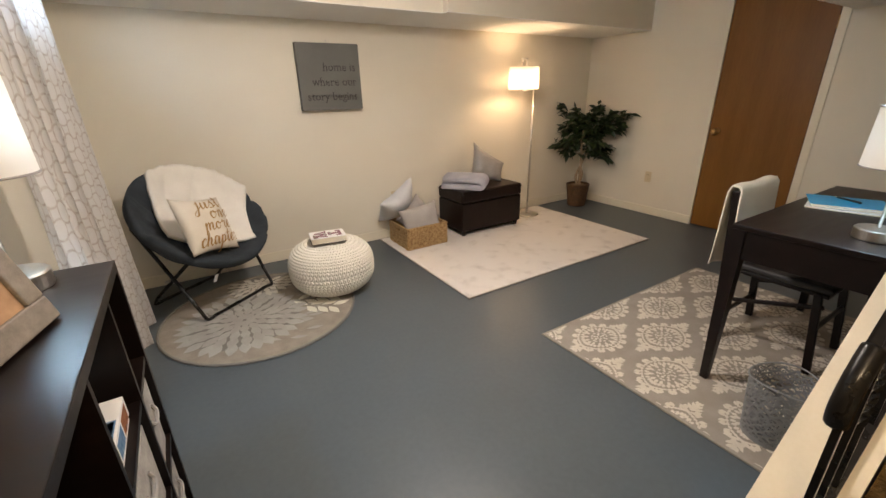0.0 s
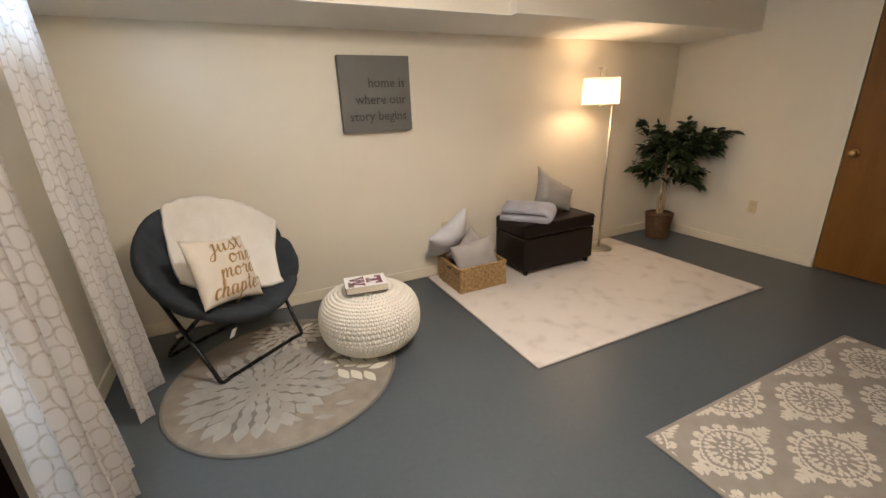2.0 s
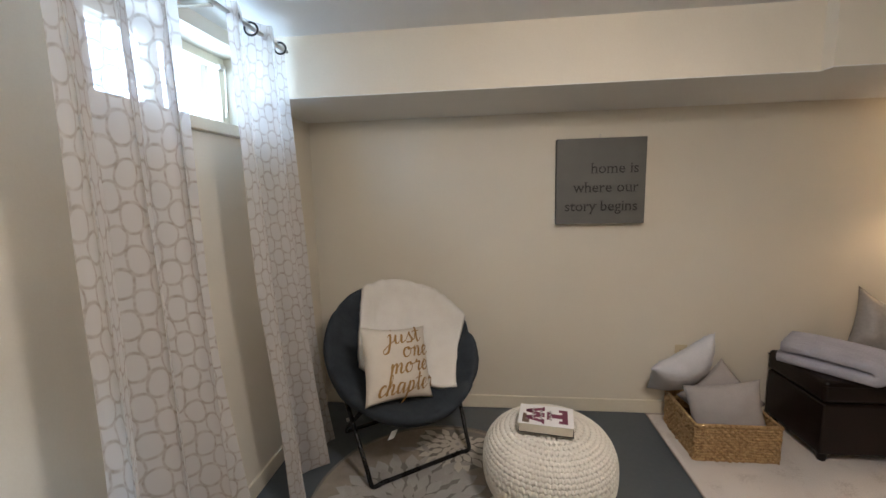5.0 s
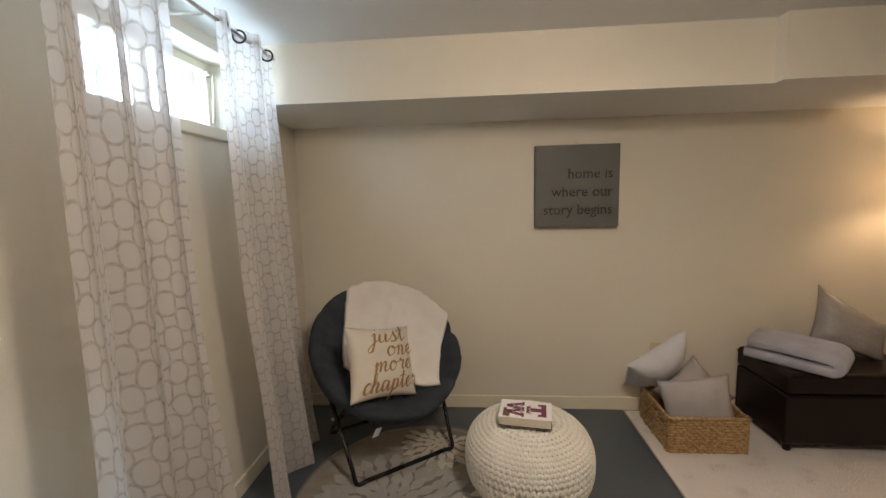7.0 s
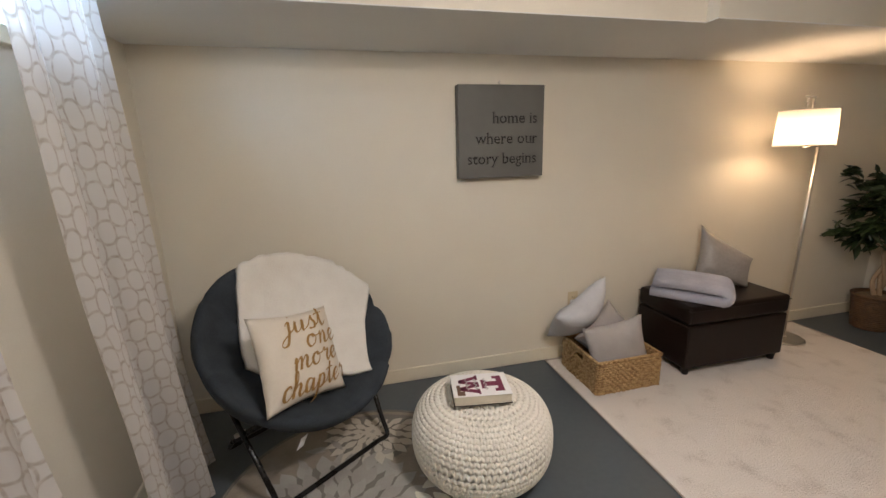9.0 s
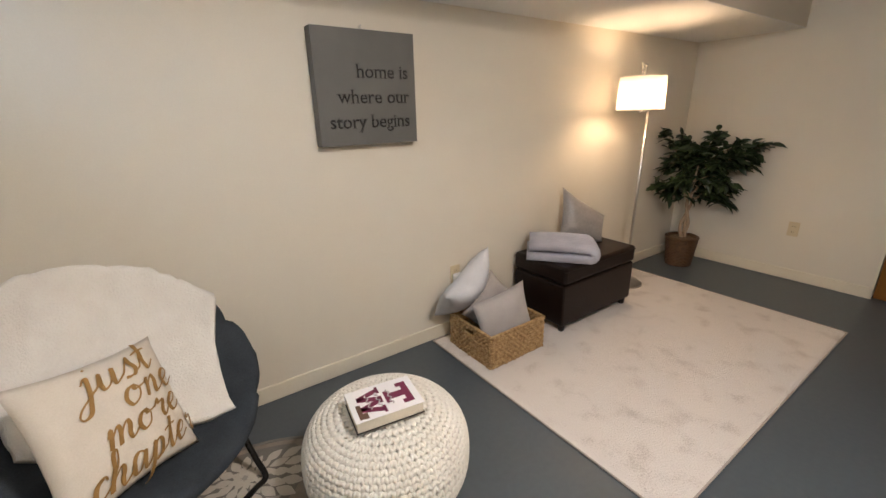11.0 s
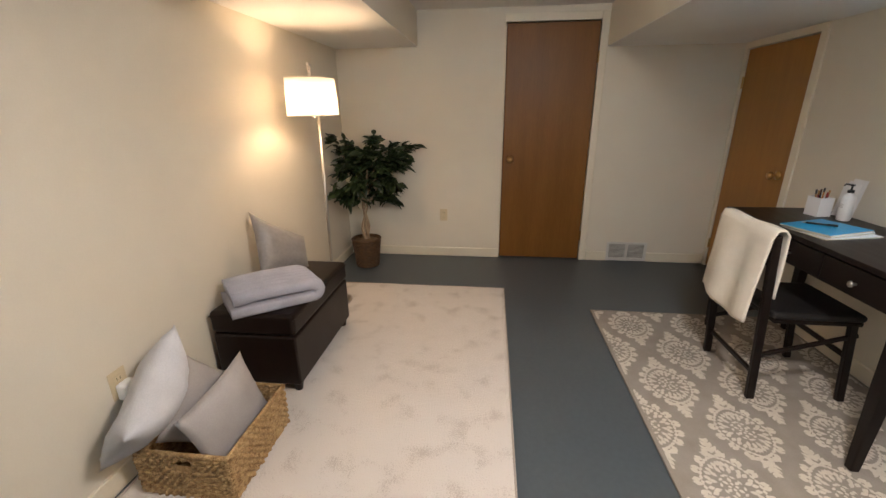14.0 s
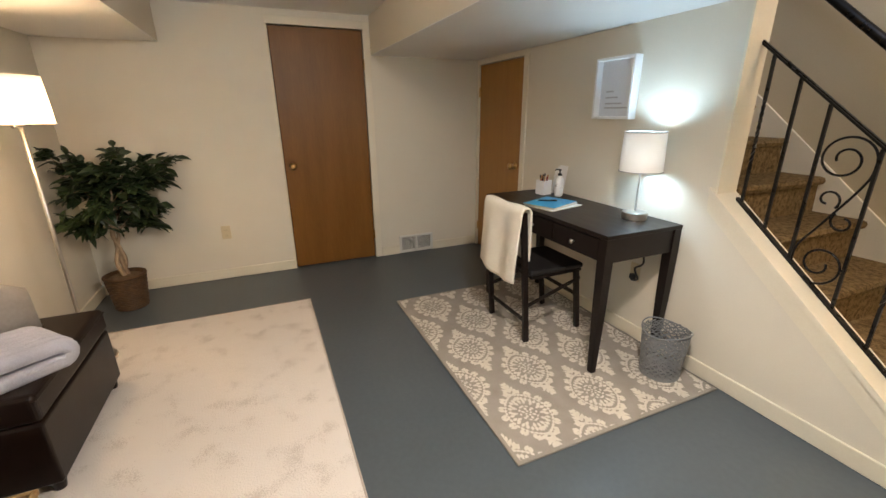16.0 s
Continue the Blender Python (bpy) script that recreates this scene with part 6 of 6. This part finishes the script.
part("lid", boxed(-0.091, 0.091, -0.116, 0.116, 0.016, 0.069, bevel=0.0015), COVER, mg)
for a, b, c, d, m in ((0.004, 0.085, -0.11, 0.03, 0), (-0.08, 0.0, -0.11, -0.02, 1), (0.02, 0.07, -0.06, 0.0, 1), (0.052, 0.082, -0.02, 0.025, 0), (-0.08, -0.01, 0.0, 0.09, 0), (0.03, 0.075, -0.10, -0.075, 3), (0.01, 0.03, 0.04, 0.075, 0)):
    part("photo", boxed(a, b, c, d, 0.069, 0.0694 + 0.0002 * m), MAGS[m], mg)
for a, b, m in ((0.03, 0.10, 2), (-0.05, 0.02, 0), (-0.11, -0.06, 1)):
    part("photo", boxed(0.091, 0.0916, a, b, 0.02, 0.06), MAGS[m], mg)
WEATHERED = varied("weathered_grey_wood", (0.17, 0.145, 0.12), (0.27, 0.235, 0.20), 5, 60, 0.6, 0.08, 0.4, 0.0015, stretch=(8, 1.2, 8))
SEPIA = varied("sepia_photo", (0.30, 0.17, 0.09), (0.46, 0.29, 0.17), 9, 60, 0.4, 0.05, 0.05, 0.0004)
pf = new("photo_frame")
pf.matrix_world = Matrix.Translation((-0.030, 1.468, SHELF_TOP + 0.003)) @ Matrix.Rotation(radians(74), 4, "Z") @ Matrix.Rotation(radians(-18), 4, "X")
tagged(pf, "weathered grey wood photo frame propped on the shelf", "photo frame")
fw, fh = 0.178, 0.26
for a in ((-fw, fw, 0.0, 0.05), (-fw, fw, fh - 0.05, fh), (-fw, -fw + 0.05, 0.05, fh - 0.05), (fw - 0.05, fw, 0.05, fh - 0.05)):
    fb_ = part("frame_bar", boxed(a[0], a[1], -0.012, 0.012, a[2], a[3], bevel=0.004), WEATHERED, pf)
part("photo", boxed(-fw + 0.05, fw - 0.05, -0.004, 0.004, 0.05, fh - 0.05), SEPIA, pf, "sepia print")
part("easel", boxed(-0.03, 0.03, 0.012, 0.016, 0.0, 0.2), SLOT, pf)

# ---- curtains ----
SHEER = bpy.data.materials.new("sheer_trellis_curtain")
SHEER.use_nodes = True
nt = SHEER.node_tree
nt.nodes.remove(nt.nodes["Principled BSDF"])
uv = node(SHEER, "ShaderNodeTexCoord")


def maths(op, a, b=None, c=None):
    n = nt.nodes.new("ShaderNodeMath")
    n.operation = op
    for i, v in enumerate((a, b, c)):
        if v is None:
            continue
        if isinstance(v, (int, float)):
            n.inputs[i].default_value = v
        else:
            nt.links.new(v, n.inputs[i])
    return n.outputs[0]


sep = node(SHEER, "ShaderNodeSeparateXYZ")
wobble = node(SHEER, "ShaderNodeTexNoise", Scale=7.0, Detail=2.0)
wire(SHEER, uv.outputs["UV"], wobble.inputs[0])
shift = node(SHEER, "ShaderNodeVectorMath")
shift.operation = "SCALE"
shift.inputs[3].default_value = 0.035
wire(SHEER, wobble.outputs[1], shift.inputs[0])
moved = node(SHEER, "ShaderNodeVectorMath")
moved.operation = "ADD"
wire(SHEER, uv.outputs["UV"], moved.inputs[0]), wire(SHEER, shift.outputs[0], moved.inputs[1])
wire(SHEER, moved.outputs[0], sep.inputs[0])
CW, CHH = 0.070, 0.112
pu, pv = maths("DIVIDE", sep.outputs[0], CW), maths("DIVIDE", sep.outputs[1], CHH)


def cell(du, dv):
    a = maths("SUBTRACT", maths("FRACT", maths("ADD", pu, du)), 0.5)
    b = maths("SUBTRACT", maths("FRACT", maths("ADD", pv, dv)), 0.5)
    a4, b4 = maths("POWER", maths("MULTIPLY", maths("ABSOLUTE", a), 2.25), 2.5), maths("POWER", maths("MULTIPLY", maths("ABSOLUTE", b), 2.0), 2.5)
    return maths("POWER", maths("ADD", a4, b4), 0.4)


da, db = cell(0.0, 0.0), cell(0.5, 0.5)
soft_edge = node(SHEER, "ShaderNodeMapRange")
soft_edge.interpolation_type = "SMOOTHSTEP"
soft_edge.inputs[1].default_value, soft_edge.inputs[2].default_value, soft_edge.inputs[3].default_value, soft_edge.inputs[4].default_value = 0.03, 0.13, 1.0, 0.0
wire(SHEER, maths("ABSOLUTE", maths("SUBTRACT", maths("MINIMUM", da, db), 0.68)), soft_edge.inputs[0])
mask = soft_edge.outputs[0]
thread = node(SHEER, "ShaderNodeTexNoise", Scale=55.0, Detail=4.0)
wire(SHEER, uv.outputs["UV"], thread.inputs[0])
colr = node(SHEER, "ShaderNodeMix")
colr.data_type = "RGBA"
colr.inputs[6].default_value, colr.inputs[7].default_value = (0.80, 0.78, 0.77, 1), (0.41, 0.365, 0.33, 1)
wire(SHEER, maths("MULTIPLY", mask, maths("ADD", maths("MULTIPLY", thread.outputs[0], 1.3), 0.10)), colr.inputs[0])
d1 = node(SHEER, "ShaderNodeBsdfDiffuse")
t1 = node(SHEER, "ShaderNodeBsdfTranslucent")
wire(SHEER, colr.outputs[2], d1.inputs[0]), wire(SHEER, colr.outputs[2], t1.inputs[0])
m1 = node(SHEER, "ShaderNodeMixShader", Fac=0.40)
wire(SHEER, d1.outputs[0], m1.inputs[1]), wire(SHEER, t1.outputs[0], m1.inputs[2])
tr1 = node(SHEER, "ShaderNodeBsdfTransparent")
m2 = node(SHEER, "ShaderNodeMixShader")
wire(SHEER, maths("SUBTRACT", 0.27, maths("MULTIPLY", mask, 0.18)), m2.inputs[0])
wire(SHEER, m1.outputs[0], m2.inputs[1]), wire(SHEER, tr1.outputs[0], m2.inputs[2])
wire(SHEER, m2.outputs[0], nt.nodes["Material Output"].inputs[0])

ROD_X, ROD_Z = -0.105, 2.095
GROMMET = material("dark_pewter_ring", (0.06, 0.06, 0.065), 0.35, 0.9)


def curtain(top_span, bottom_span, flare, waves, seed, label):
    """A sheer panel in long soft folds; its cloth is wider than the space it hangs in. flare: how far its foot stands into the room."""
    c = thing("curtain", (0, 0, 0), 0, label, "curtain", "window curtains")
    bm = bmesh.new()
    lay = bm.loops.layers.uv.new("UVMap")
    nS, nZ_ = 150, 72
    full = 1.04
    top, bottom = ROD_Z + 0.04, 0.012
    grid = []
    for i in range(nS + 1):
        s = i / nS
        col = []
        for j in range(nZ_ + 1):
            f = j / nZ_
            z = top + (bottom - top) * f
            # broad folds that wander and merge on their way down
            ph = (s + 0.055 * noise.noise(Vector((s * 2.5, f * 1.7, seed)))) * waves * 2 * math.pi
            low = f ** 1.4
            amp = 0.036 + 0.034 * low + 0.016 * noise.noise(Vector((s * 3, f * 1.2, seed + 7)))
            fine = 0.007 * math.sin(ph * 2.7 + 3.0 * f + seed) * low + 0.005 * noise.noise(Vector((s * 14, f * 3, seed + 2)))
            y0_ = top_span[0] + (bottom_span[0] - top_span[0]) * f ** 1.5
            y1_ = top_span[1] + (bottom_span[1] - top_span[1]) * f ** 2.0
            y = y0_ + (y1_ - y0_) * s + 0.016 * math.sin(ph * 2 + 0.7) + 0.012 * noise.noise(Vector((s * 2, f * 2.2, seed + 3)))
            x = ROD_X + amp * math.sin(ph) + fine + flare * low * (1 - 0.6 * s)
            col.append(bm.verts.new((max(x, X0 + 0.02), y, z if j < nZ_ else z + 0.006 * math.sin(ph))))
        grid.append(col)
    for i in range(nS):
        for j in range(nZ_):
            fc_ = bm.faces.new((grid[i][j], grid[i][j + 1], grid[i + 1][j + 1], grid[i + 1][j]))
            for lp, (a, b) in zip(fc_.loops, ((i, j), (i, j + 1), (i + 1, j + 1), (i + 1, j))):
                lp[lay].uv = (a / nS * full, (1 - b / nZ_) * (top - bottom))
    part("cloth", bm, SHEER, c, smooth=True)
    rings = int(waves * 2)
    for k in range(rings):
        yy = top_span[0] + (top_span[1] - top_span[0]) * (k + 0.5) / rings
        pts = [(ROD_X + 0.024 * math.cos(t), yy + 0.006 * (1 if k % 2 else -1) * math.cos(t), ROD_Z - 0.004 + 0.024 * math.sin(t)) for t in (2 * math.pi * q / 20 for q in range(20))]
        part("grommet", tube(bmesh.new(), pts, 0.0045, 6, closed=True), GROMMET, c, "dark pewter grommet", smooth=True)


curtain((2.37, 2.80), (2.33, 2.88), 0.02, 3, 1.0, "white sheer curtain with grey trellis pattern, hanging from a rod")
curtain((3.02, 3.472), (3.17, 3.70), -0.01, 2, 5.0, "white sheer curtain with grey trellis pattern beside the window")
rod = thing("curtain_rod", (0, 0, 0), 0, "brushed-nickel curtain rod above the window", "curtain rod")
part("rod", tube(bmesh.new(), [(ROD_X, 2.25, ROD_Z), (ROD_X, 3.478, ROD_Z)], 0.009, 12), NICKEL, rod, smooth=True)
for y in (2.30, 2.96):
    part("bracket", tube(bmesh.new(), [(X0, y, ROD_Z), (ROD_X, y, ROD_Z - 0.012)], 0.006, 8), NICKEL, rod)

# ---- ceiling lights; the room's dome is unseen, added to go with the fill ----
OPAL = glow("lit_opal_glass", (1.0, 0.88, 0.72), 2.0)
for p, lb in ((ROOM_FILL, "opal glass dome added for the unseen room fill light"), (STAIR_LIGHT, "lit opal glass dome light above the stair foot")):
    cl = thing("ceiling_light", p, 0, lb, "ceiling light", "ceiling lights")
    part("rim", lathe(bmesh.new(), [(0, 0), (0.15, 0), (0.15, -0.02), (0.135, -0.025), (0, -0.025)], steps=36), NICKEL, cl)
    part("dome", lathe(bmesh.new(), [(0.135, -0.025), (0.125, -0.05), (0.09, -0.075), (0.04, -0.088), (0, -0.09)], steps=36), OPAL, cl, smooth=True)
